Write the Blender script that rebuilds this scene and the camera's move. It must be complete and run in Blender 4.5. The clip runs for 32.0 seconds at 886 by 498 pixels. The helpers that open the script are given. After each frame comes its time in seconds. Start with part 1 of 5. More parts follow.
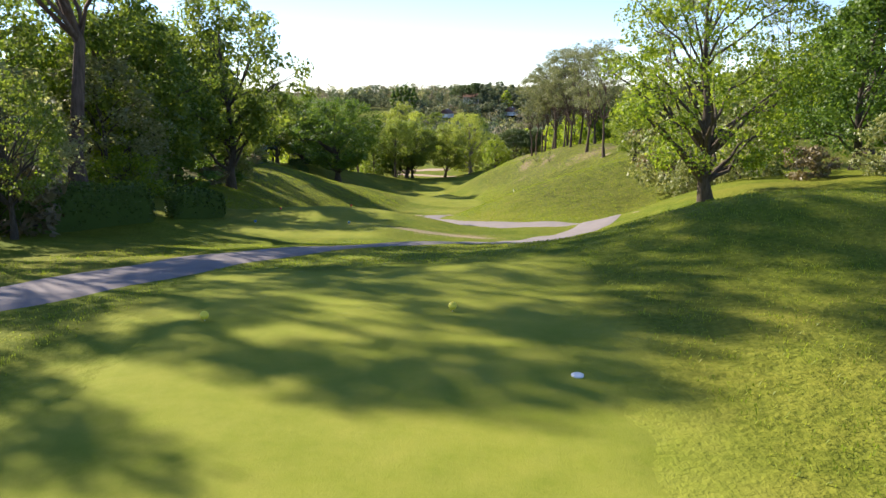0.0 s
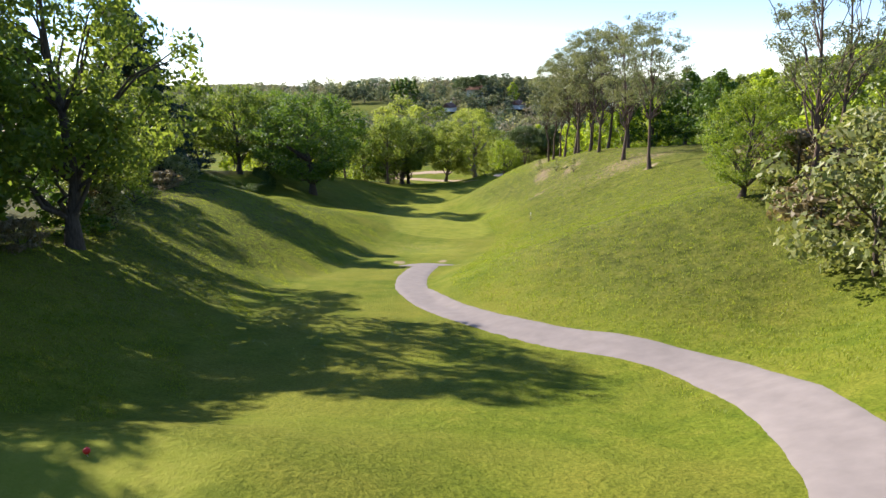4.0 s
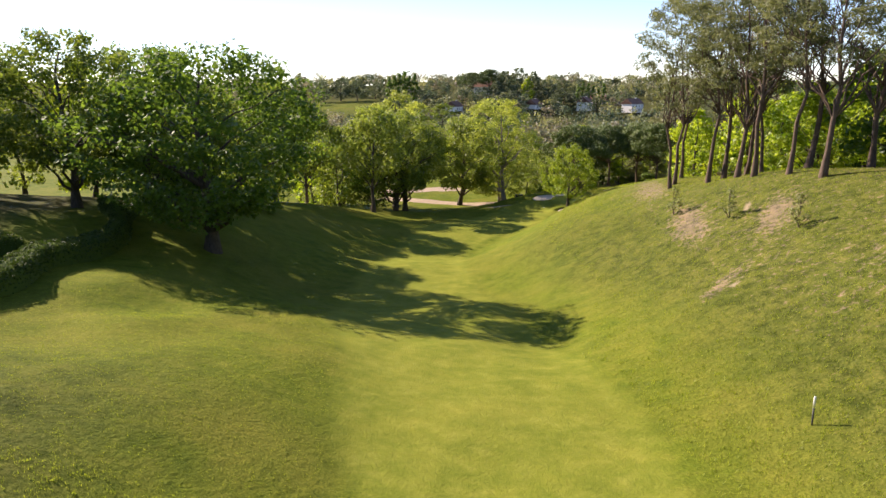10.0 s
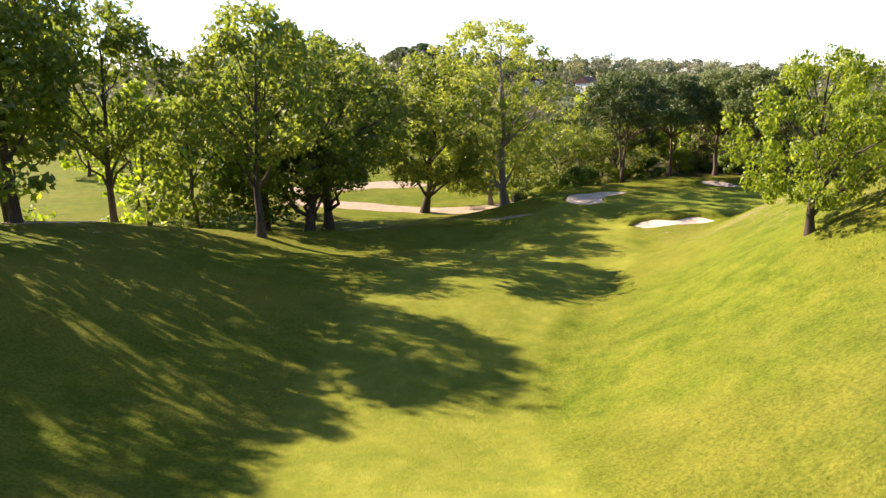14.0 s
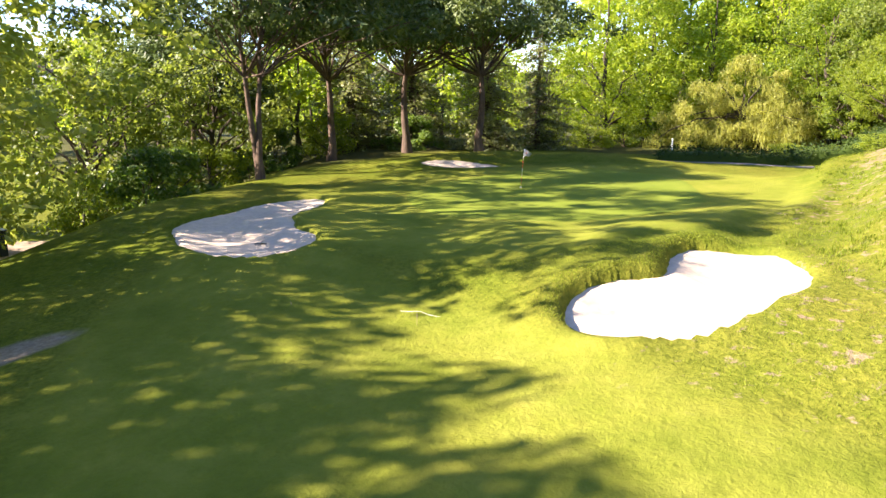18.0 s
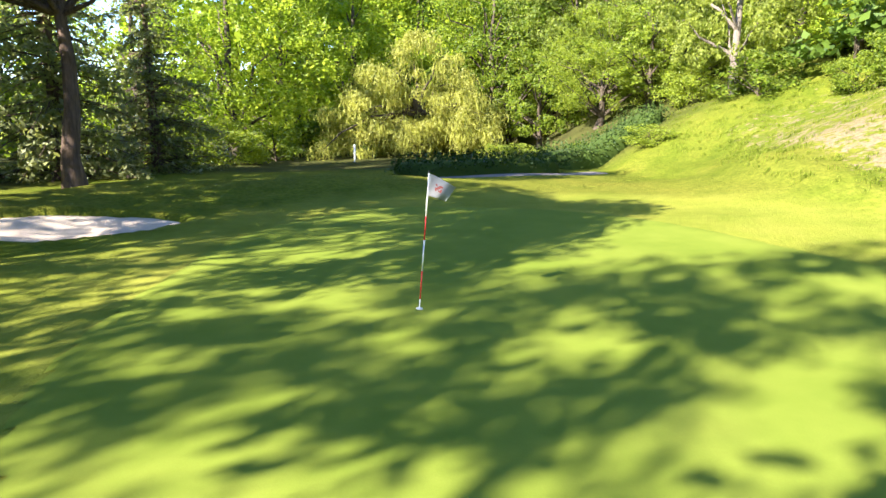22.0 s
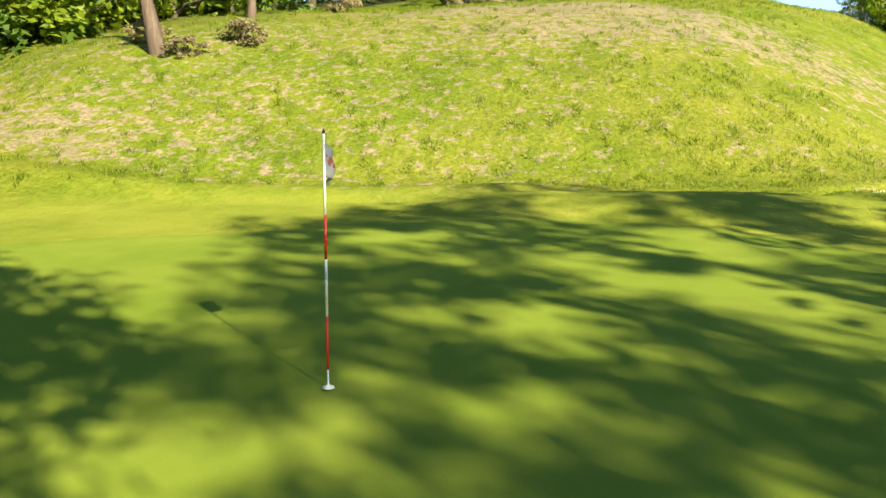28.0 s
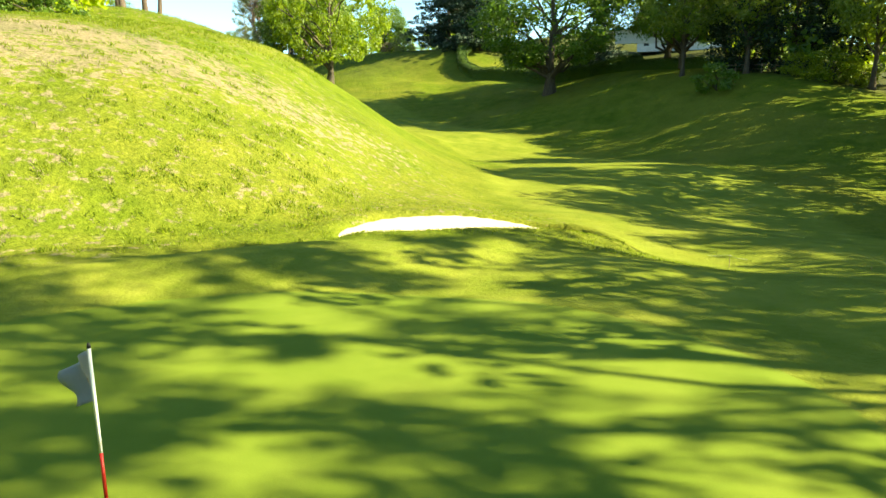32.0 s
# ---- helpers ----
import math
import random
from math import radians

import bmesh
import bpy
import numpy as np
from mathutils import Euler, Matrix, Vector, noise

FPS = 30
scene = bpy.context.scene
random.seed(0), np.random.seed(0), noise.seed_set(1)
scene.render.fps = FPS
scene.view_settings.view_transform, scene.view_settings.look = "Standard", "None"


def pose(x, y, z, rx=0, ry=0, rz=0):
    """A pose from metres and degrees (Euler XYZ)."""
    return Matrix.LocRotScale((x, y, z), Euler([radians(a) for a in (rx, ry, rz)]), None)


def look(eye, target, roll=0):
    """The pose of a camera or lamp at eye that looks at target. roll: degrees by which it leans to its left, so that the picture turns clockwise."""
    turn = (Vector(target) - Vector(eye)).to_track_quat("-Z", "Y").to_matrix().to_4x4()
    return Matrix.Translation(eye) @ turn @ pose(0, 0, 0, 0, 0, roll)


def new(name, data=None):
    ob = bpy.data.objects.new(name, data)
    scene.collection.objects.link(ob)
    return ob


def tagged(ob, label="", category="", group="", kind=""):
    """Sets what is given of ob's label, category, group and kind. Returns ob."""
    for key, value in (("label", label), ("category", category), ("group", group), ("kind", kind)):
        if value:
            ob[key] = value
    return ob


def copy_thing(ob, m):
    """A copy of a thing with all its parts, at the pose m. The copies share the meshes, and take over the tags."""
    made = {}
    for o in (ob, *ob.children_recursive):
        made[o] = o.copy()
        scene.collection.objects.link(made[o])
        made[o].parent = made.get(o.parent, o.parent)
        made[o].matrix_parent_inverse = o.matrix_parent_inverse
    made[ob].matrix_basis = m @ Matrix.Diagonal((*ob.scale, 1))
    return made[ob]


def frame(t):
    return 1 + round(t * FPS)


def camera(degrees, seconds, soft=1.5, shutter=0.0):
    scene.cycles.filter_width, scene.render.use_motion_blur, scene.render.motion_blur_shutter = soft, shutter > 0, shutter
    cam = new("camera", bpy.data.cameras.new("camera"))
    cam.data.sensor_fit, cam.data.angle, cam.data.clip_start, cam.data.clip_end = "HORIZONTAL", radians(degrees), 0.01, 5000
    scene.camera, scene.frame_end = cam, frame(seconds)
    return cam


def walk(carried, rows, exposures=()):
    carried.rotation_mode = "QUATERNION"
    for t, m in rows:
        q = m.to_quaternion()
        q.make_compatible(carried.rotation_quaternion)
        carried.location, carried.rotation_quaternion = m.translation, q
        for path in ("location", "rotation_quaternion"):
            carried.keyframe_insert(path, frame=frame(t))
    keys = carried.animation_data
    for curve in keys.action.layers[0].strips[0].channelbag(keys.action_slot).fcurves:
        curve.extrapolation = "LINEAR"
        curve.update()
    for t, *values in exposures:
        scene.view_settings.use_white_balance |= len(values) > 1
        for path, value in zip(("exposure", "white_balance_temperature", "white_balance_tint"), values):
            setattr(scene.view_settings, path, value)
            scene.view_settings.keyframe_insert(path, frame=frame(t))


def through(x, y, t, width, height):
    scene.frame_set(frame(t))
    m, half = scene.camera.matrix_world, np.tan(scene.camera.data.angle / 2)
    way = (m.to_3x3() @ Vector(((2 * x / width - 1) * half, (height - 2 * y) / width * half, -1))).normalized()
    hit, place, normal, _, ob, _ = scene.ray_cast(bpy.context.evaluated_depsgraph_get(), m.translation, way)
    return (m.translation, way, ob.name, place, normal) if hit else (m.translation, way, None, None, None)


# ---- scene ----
# ---- the camera and its flight down the fairway ----
PATH = [
    (0.0, (10.176, -96.697, 23.988), (10.204, -86.956, 21.803), -0.37),
    (0.5, (10.479, -93.092, 24.094), (10.487, -83.351, 21.896), -0.10),
    (1.0, (10.906, -89.049, 24.128), (10.911, -79.31, 21.911), 0.03),
    (1.5, (11.429, -84.763, 24.183), (11.395, -75.029, 21.941), 0.21),
    (2.0, (11.761, -80.492, 24.182), (11.715, -70.757, 21.936), -0.17),
    (2.5, (11.915, -76.253, 24.1), (11.89, -66.515, 21.861), -0.66),
    (3.0, (11.978, -70.824, 23.979), (11.939, -61.089, 21.722), -0.76),
    (3.5, (11.961, -65.143, 23.961), (11.919, -55.411, 21.686), -0.81),
    (5.5, (11.6, -40.516, 22.815), (11.52, -30.782, 20.523), -0.57),
    (6.0, (11.33, -34.034, 22.52), (11.244, -24.299, 20.233), -0.42),
    (6.5, (11.15, -27.136, 22.029), (11.054, -17.399, 19.751), -0.38),
    (7.0, (10.785, -20.237, 21.824), (10.694, -10.505, 19.525), -0.33),
    (7.5, (10.502, -13.237, 21.6), (10.395, -3.511, 19.275), -0.48),
    (8.0, (9.748, -6.513, 20.763), (9.682, 3.216, 18.451), -0.25),
    (8.5, (9.524, 0.278, 19.972), (9.453, 10.013, 17.685), -0.15),
    (9.0, (9.087, 7.71, 19.332), (9.038, 17.447, 17.053), -0.38),
    (9.5, (8.752, 15.81, 18.317), (8.702, 25.553, 16.067), -0.29),
    (10.0, (7.957, 24.311, 17.395), (7.949, 34.058, 15.16), -0.14),
    (10.5, (7.355, 33.379, 16.409), (7.364, 43.127, 14.178), 0.12),
    (11.0, (6.761, 42.38, 15.454), (6.781, 52.13, 13.232), 0.21),
    (11.5, (6.281, 52.292, 13.904), (6.309, 62.044, 11.692), 0.48),
    (12.0, (5.374, 61.723, 12.608), (5.42, 71.475, 10.396), 0.11),
    (12.5, (4.64, 71.704, 10.532), (4.773, 81.45, 8.295), 0.01),
    (13.0, (3.802, 81.753, 8.456), (4.034, 91.496, 6.214), 0.08),
    (13.5, (3.419, 92.494, 7.401), (3.964, 102.213, 5.112), 0.25),
    (15.5, (3.77, 130.873, 2.817), (7.316, 139.927, 0.484), -0.93),
    (16.0, (5.247, 139.095, 1.202), (9.761, 147.719, -1.091), -0.82),
    (16.5, (7.748, 147.21, -0.349), (13.111, 155.337, -2.626), -0.25),
    (17.0, (10.403, 154.245, -1.302), (16.448, 161.875, -3.59), 0.20),
    (17.5, (13.68, 160.702, -2.274), (20.249, 167.9, -4.518), 0.19),
    (18.0, (17.059, 166.447, -2.945), (24.134, 173.161, -5.149), 0.07),
    (18.5, (20.575, 171.596, -3.583), (28.19, 177.714, -5.725), -0.22),
    (19.0, (23.948, 176.132, -4.042), (32.106, 181.525, -6.128), -0.37),
    (19.5, (26.2, 179.056, -4.335), (34.834, 183.658, -6.403), -0.19),
    (20.0, (28.26, 181.444, -4.6), (37.215, 185.381, -6.673), -0.06),
    (20.5, (30.525, 183.463, -4.806), (39.72, 186.795, -6.888), -0.29),
    (21.0, (32.879, 185.248, -4.913), (42.281, 187.947, -6.989), -0.41),
    (21.5, (35.362, 186.912, -4.976), (44.948, 188.877, -7.041), -0.26),
    (22.0, (37.392, 188.366, -5.093), (47.117, 189.519, -7.116), -0.25),
    (22.5, (39.091, 189.591, -5.216), (48.889, 189.707, -7.212), -0.34),
    (23.0, (40.215, 190.447, -5.368), (49.973, 189.466, -7.323), -0.31),
    (23.5, (41.11, 191.142, -5.5), (50.692, 189.028, -7.433), -0.44),
    (24.0, (41.931, 191.704, -5.68), (51.207, 188.49, -7.582), -0.45),
    (24.5, (42.466, 192.249, -5.777), (51.322, 188.007, -7.669), -0.45),
    (26.5, (44.251, 194.207, -6.023), (50.072, 186.289, -7.87), -0.21),
    (27.0, (44.681, 194.565, -5.982), (49.493, 185.997, -7.832), -0.29),
    (27.2, (44.824, 194.712, -6.025), (49.202, 185.913, -7.873), -0.26),
    (27.5, (45.109, 194.938, -6.046), (48.851, 185.845, -7.867), -0.37),
    (28.0, (45.523, 195.247, -6.023), (48.161, 185.773, -7.837), -0.58),
    (28.5, (46.117, 195.494, -6.006), (47.524, 185.76, -7.817), -0.53),
    (29.0, (46.576, 195.756, -6.008), (46.705, 185.92, -7.807), -0.60),
    (29.5, (47.109, 195.92, -6.006), (46.026, 186.143, -7.802), -0.62),
    (30.0, (47.578, 195.928, -6.013), (45.474, 186.317, -7.801), -0.74),
    (30.5, (48.158, 195.972, -6.032), (45.029, 186.642, -7.807), -0.76),
    (31.0, (48.601, 195.823, -6.037), (44.625, 186.822, -7.818), -0.84),
    (31.2, (48.709, 195.663, -6.002), (44.48, 186.777, -7.782), -0.81),
    (31.5, (48.689, 195.146, -5.796), (44.21, 186.385, -7.584), -0.93),
    (31.8, (48.475, 195.825, -5.075), (43.894, 187.126, -6.905), -0.59),
    (32.0, (48.129, 194.522, -4.778), (43.425, 185.884, -6.582), -0.32),
]
EXPOSURES = [(0, 1.33, 6050, 18), (1, 1.74, 5900, 17), (2, 1.76, 5900, 18), (4, 1.33, 5900, 18), (6, 1.05, 5780, 16), (9, 1.2, 6350, 22), (13, 1.5, 6750, 27), (17, 2.2, 6450, 23), (19, 2.3, 6150, 25), (21, 2.42, 5800, 17), (24, 2.25, 6050, 18), (27, 1.73, 6550, 6), (32, 2.12, 7400, -13)]

cam = camera(63.56, 32.0, 1.5, 0.0)
walk(cam, [(t, look(eye, target, roll)) for t, eye, target, roll in PATH], EXPOSURES)

# ---- world and sun ----
SUN = Vector((-0.68, 0.51, 0.52)).normalized()
world = bpy.data.worlds.new("sky")
scene.world = world
world.use_nodes = True
wn, wl = world.node_tree.nodes, world.node_tree.links
sky = wn.new("ShaderNodeTexSky")
sky.sky_type, sky.sun_disc = "NISHITA", False
sky.sun_elevation = math.asin(SUN.z)
sky.sun_rotation = math.atan2(SUN.x, SUN.y)
sky.air_density, sky.dust_density, sky.ozone_density = 0.75, 0.0, 2.5
wn["Background"].inputs[1].default_value = 0.095
wl.new(sky.outputs[0], wn["Background"].inputs[0])
sun = new("sun", bpy.data.lights.new("sun", "SUN"))
sun.data.energy, sun.data.angle, sun.data.color = 5.0, radians(0.6), (1.0, 0.89, 0.68)
sun.matrix_world = look(SUN * 100, (0, 0, 0))

# ---- the lie of the land: valley stations along y, each list one property ----
ST_Y = [-130, -100, -85, -70, -55, -42, -30, -15, 0, 22, 50, 77, 102, 120, 135, 155, 175, 200, 240]
FLOOR_Z = [20.6, 20.1, 19.7, 17.9, 15.1, 13.1, 10.6, 8.5, 6.4, 3.2, 0.2, -2.1, -5.8, -6.8, -8.9, -8.5, -10.1, -10.0, -10.1]
LEFT_FOOT = [-0.1, -0.1, -0.2, -1.4, -0.8, -0.6, 0.1, -1.3, -2.2, 0.8, 3.4, 4.8, -0.6, -0.3, 0.5, 1.8, 3.9, 5.9, 6.0]
LEFT_TOP = [-20.0, -20.0, -20.0, -20.0, -19.1, -18.1, -18.0, -20.0, -23.2, -23.7, -30.7, -38.1, -35.3, -32.7, -30.4, -28.1, -26.1, -26.0, -26.0]
LEFT_Z = [20.0, 19.5, 18.8, 17.9, 16.9, 15.8, 14.8, 13.7, 12.1, 10.9, 10.2, 4.1, 2.9, 1.9, 0.4, -3.7, -6.4, -9.0, -11.0]
RIGHT_FOOT = [14.0, 14.0, 12.9, 12.9, 16.8, 19.5, 19.1, 13.9, 10.3, 13.6, 17.6, 17.6, 12.8, 9.1, 12.6, 21.7, 31.1, 31.0, 30.7]
RIGHT_TOP = [24.0, 23.9, 22.9, 23.7, 31.3, 35.3, 42.9, 47.4, 48.9, 54.5, 57.2, 54.5, 47.2, 44.4, 42.1, 47.4, 54.3, 56.8, 56.1]
RIGHT_Z = [21, 20.2, 20, 18.9, 18, 17.2, 15.9, 14.7, 16.2, 13.3, 12.3, 10.9, 8.4, 4.9, 4.3, 0.6, -2.6, -3.1, -4.7]
LEFT_CURVE = [0.15, 0.15, 0.14, 0.14, 0.12, 0.13, 0.16, 0.19, 0.19, 0.38, 0.24, 0.21, 0.0, 0.02, 0.09, 0.12, 0.14, 0.14, 0.15]
RIGHT_CURVE = [0.15, 0.15, 0.16, 0.17, 0.17, 0.2, 0.19, 0.51, 0.7, 0.25, 0.0, 0.25, 0.16, 0.27, 0.25, 0.11, 0.0, 0.06, 0.09]
NOSE = (176.6, 11.5, 15.6)  # toe line, height and breadth of the hill beside the green
SWELLS = (  # soft mounds and hollows: height, x, y, half width, half length
    (-1.5, 31.3, -22.5, 6, 8),
    (-0.9, -26.5, 90.9, 5, 14),
    (-1.02, 77.9, 172.3, 6, 8),
    (-0.85, 30.8, 179.0, 4, 5),
    (-0.91, 15.7, 78.6, 4, 5),
    (0.94, 11.6, 91.3, 4, 5),
    (-0.53, 38.7, 57.0, 4, 5),
    (0.81, -13.8, 70.4, 4, 5),
    (0.65, 67.6, 170.8, 6, 8),
    (0.87, -39.9, 99.0, 6, 8),
    (-0.81, -15.0, 79.3, 4, 5),
)


def spline(q, xs, ys):
    """Smooth monotone curve through the stations."""
    xs, ys, q = np.asarray(xs, float), np.asarray(ys, float), np.asarray(q, float)
    h, d = np.diff(xs), np.diff(ys) / np.diff(xs)
    m = np.zeros(len(xs))
    m[1:-1] = np.where(d[:-1] * d[1:] > 0, 2 * d[:-1] * d[1:] / np.where(d[:-1] + d[1:] == 0, 1, d[:-1] + d[1:]), 0)
    i = np.clip(np.searchsorted(xs, q) - 1, 0, len(h) - 1)
    t = np.clip((q - xs[i]) / h[i], 0, 1)
    return ((1 + 2 * t) * (1 - t) ** 2 * ys[i] + t * (1 - t) ** 2 * h[i] * m[i]
            + t * t * (3 - 2 * t) * ys[i + 1] + t * t * (t - 1) * h[i] * m[i + 1])


def step(a, b, v):
    t = np.clip((v - a) / (b - a), 0, 1)
    return t * t * (3 - 2 * t)


def bump(x, y, cx, cy, rx, ry, turn=0.0):
    c, s = np.cos(np.radians(turn)), np.sin(np.radians(turn))
    dx, dy = x - cx, y - cy
    return np.exp(-(((dx * c + dy * s) / rx) ** 2 + ((-dx * s + dy * c) / ry) ** 2))


def ripple(x, y):
    """Soft unevenness of the turf."""
    return (0.10 * np.sin(x * 0.31 + 1.7 * np.sin(y * 0.13)) * np.sin(y * 0.27 + 0.6)
            + 0.05 * np.sin(x * 0.83 + y * 0.41 + 2.0) * np.sin(y * 0.71 - x * 0.22))


def bank(u, c):
    """Cross-section of a bank from foot (0) to top (1); c: how early it steepens."""
    u = np.clip(u, 0, 1)
    return (1 - c) * u * u * (3 - 2 * u) + c * (1 - (1 - u) ** 2)


def height(x, y):
    x, y = np.broadcast_arrays(np.asarray(x, float), np.asarray(y, float))
    t = lambda table: spline(y, ST_Y, table)
    floor = t(FLOOR_Z)
    foot, top = t(LEFT_FOOT), t(LEFT_TOP)
    left = bank((foot - x) / (foot - top), t(LEFT_CURVE)) * (t(LEFT_Z) - floor)
    foot, top = t(RIGHT_FOOT), t(RIGHT_TOP)
    side = bank((x - foot) / (top - foot), t(RIGHT_CURVE)) * (t(RIGHT_Z) - floor)
    # the hill beside the green ends in a steep nose
    toe = NOSE[0] + 0.22 * np.clip(x - 45, -10, 22) + 0.25 * np.clip(x - 70, 0, 60)
    inside = np.maximum(toe - y, 0)
    nose = NOSE[1] * (1 - np.exp(-inside / NOSE[2])) * step(0, 3, inside) + np.clip(inside - 40, 0, 200) * 0.3
    right = np.where(side < nose, side, nose) - 0.6 * np.exp(-np.abs(side - nose) / 0.9) * step(0.0, 3.0, np.minimum(side, nose))
    left = left + 0.16 * np.clip(t(LEFT_TOP) - x, 0, 45) * step(20, 60, y) * (1 - step(95, 140, y))
    right = right + 0.06 * np.clip(x - top, 0, 60) * (1 - step(60, 140, y))
    z = floor + left + np.maximum(right, 0)
    # green shelf, and the fall to the low meadow on its far side
    shelf = step(150, 180, y) * step(16, 34, x)
    z = z + shelf * (-8.3 - 0.035 * np.clip(x - 58, 0, 60) - floor) * (1 - step(0.0, 2.5, right))
    edge = (-(x - 15) * 17 + (y - 190) * 30) / 34.5
    fall = step(-1.5, 13, edge) * (1 - step(40, 64, x))
    z = z * (1 - fall) + fall * np.minimum(z, -12.6)
    west = step(178, 200, y) * (1 - step(-2, 24, x))
    z = z * (1 - west) + west * (-12.4)
    # mounds: forward tee, beside the back tee, round the green
    z = z + 0.9 * step(-60, -52, y) * (1 - step(-42, -33, y)) * (1 - step(6, 15, x)) * step(-20, -8, x)
    z = z + 1.7 * bump(x, y, 21.5, -75, 8.5, 5, -10) - 0.28 * bump(x, y, 13.6, -73, 4.0, 3.0) + 1.1 * bump(x, y, 1.5, -43, 7.5, 4.2) + 0.7 * bump(x, y, 64, 197, 7, 3, -60) + 0.5 * bump(x, y, 47, 177.5, 5, 2.2)
    z = z + 0.34 * bump(x, y, 38.3, 178.7, 5.0, 1.3, 12) + 0.25 * bump(x, y, 42.0, 177.6, 3.0, 1.4, 0) + 0.35 * bump(x, y, 17, -44.5, 8, 4) + 0.12 * bump(x, y, 33.2, 178.4, 3.0, 1.5, 10) + 0.2 * bump(x, y, 36, 181.5, 4.5, 2, 30) + 0.5 * bump(x, y, 57, 203, 7, 2.5, -10)
    z = z + 1.5 * bump(x, y, -4, 56, 9, 20) - 1.4 * bump(x, y, -18, 65, 8, 11) + 1.0 * bump(x, y, 24, 112, 6, 10) + 0.8 * bump(x, y, 66, 178.8, 6, 2.6, 8)
    for tall, cx, cy, rx, ry in SWELLS:
        z = z + tall * bump(x, y, cx, cy, rx, ry)
    calm = np.maximum(bump(x, y, 49, 189, 13, 11), (np.abs(x - 9.5) < 6) & (y > -98) & (y < -76))
    z = z + ripple(x, y) * (1 - calm)
    # far country: low meadow, then wooded hills
    d = np.hypot(x - 20, y - 120)
    far = step(200, 520, np.hypot(x - 20, y - 40) + 0.25 * y)
    hills = -12 + 24 * step(330, 760, d) + 10 * np.sin(x * 0.006 + 1.0) * step(350, 800, d) + 5 * np.sin(y * 0.011 + x * 0.004) * step(350, 700, d)
    hills = hills + 11 * bump(x, y, 45, 592, 75, 52) + 5 * bump(x, y, -75, 606, 55, 45)
    away = step(230, 330, y) + step(110, 200, x) * step(60, 160, y) + step(160, 330, np.abs(x)) + step(150, 320, -y)
    away = np.clip(away, 0, 1)
    return z * (1 - away) + away * hills

# ---- materials ----
def material(name, rough=0.8, spec=0.3):
    m = bpy.data.materials.new(name)
    m.use_nodes = True
    b = m.node_tree.nodes["Principled BSDF"]
    b.inputs["Roughness"].default_value = rough
    b.inputs["Specular IOR Level"].default_value = spec
    return m, m.node_tree.nodes, m.node_tree.links, b


def noise_node(n, l, scale, detail=4.0, rough=0.55, vec=None, stretch=None):
    t = n.new("ShaderNodeTexNoise")
    t.inputs["Scale"].default_value, t.inputs["Detail"].default_value, t.inputs["Roughness"].default_value = scale, detail, rough
    if vec is None:
        vec = n.new("ShaderNodeTexCoord").outputs["Object"]
    if stretch:
        mp = n.new("ShaderNodeMapping")
        mp.inputs["Scale"].default_value = stretch
        l.new(vec, mp.inputs["Vector"])
        vec = mp.outputs[0]
    l.new(vec, t.inputs["Vector"])
    return t.outputs["Fac"]


def ramp(n, l, fac, stops):
    r = n.new("ShaderNodeValToRGB")
    while len(r.color_ramp.elements) < len(stops):
        r.color_ramp.elements.new(0.5)
    for e, (p, c) in zip(r.color_ramp.elements, stops):
        e.position, e.color = p, (*c, 1)
    l.new(fac, r.inputs[0])
    return r.outputs[0]


def mix(n, l, fac, a, b, mode="MIX"):
    x = n.new("ShaderNodeMix")
    x.data_type, x.blend_type = "RGBA", mode
    for s, v in ((x.inputs[0], fac), (x.inputs[6], a), (x.inputs[7], b)):
        if isinstance(v, (int, float)):
            s.default_value = v
        elif isinstance(v, tuple):
            s.default_value = (*v, 1)
        else:
            l.new(v, s)
    return x.outputs[2]


def calc(n, l, op, a, b=0.0):
    x = n.new("ShaderNodeMath")
    x.operation, x.use_clamp = op, op in ("MULTIPLY", "ADD", "SUBTRACT")
    for s, v in ((x.inputs[0], a), (x.inputs[1], b)):
        if isinstance(v, (int, float)):
            s.default_value = v
        else:
            l.new(v, s)
    return x.outputs[0]


def relief(n, l, b, fac, strength, distance):
    x = n.new("ShaderNodeBump")
    x.inputs["Strength"].default_value, x.inputs["Distance"].default_value = strength, distance
    l.new(fac, x.inputs["Height"])
    l.new(x.outputs[0], b.inputs["Normal"])


def plain(name, colour, rough=0.6, spec=0.4, metal=0.0, vary=0.12, scale=30.0):
    m, n, l, b = material(name, rough, spec)
    f = noise_node(n, l, scale)
    dark = tuple(c * (1 - vary) for c in colour)
    lite = tuple(min(1, c * (1 + vary)) for c in colour)
    l.new(ramp(n, l, f, ((0.3, dark), (0.7, lite))), b.inputs["Base Color"])
    b.inputs["Metallic"].default_value = metal
    relief(n, l, b, f, 0.15, 0.01)
    return m


def attr(n, name):
    a = n.new("ShaderNodeAttribute")
    a.attribute_name = name
    return a.outputs["Fac"]


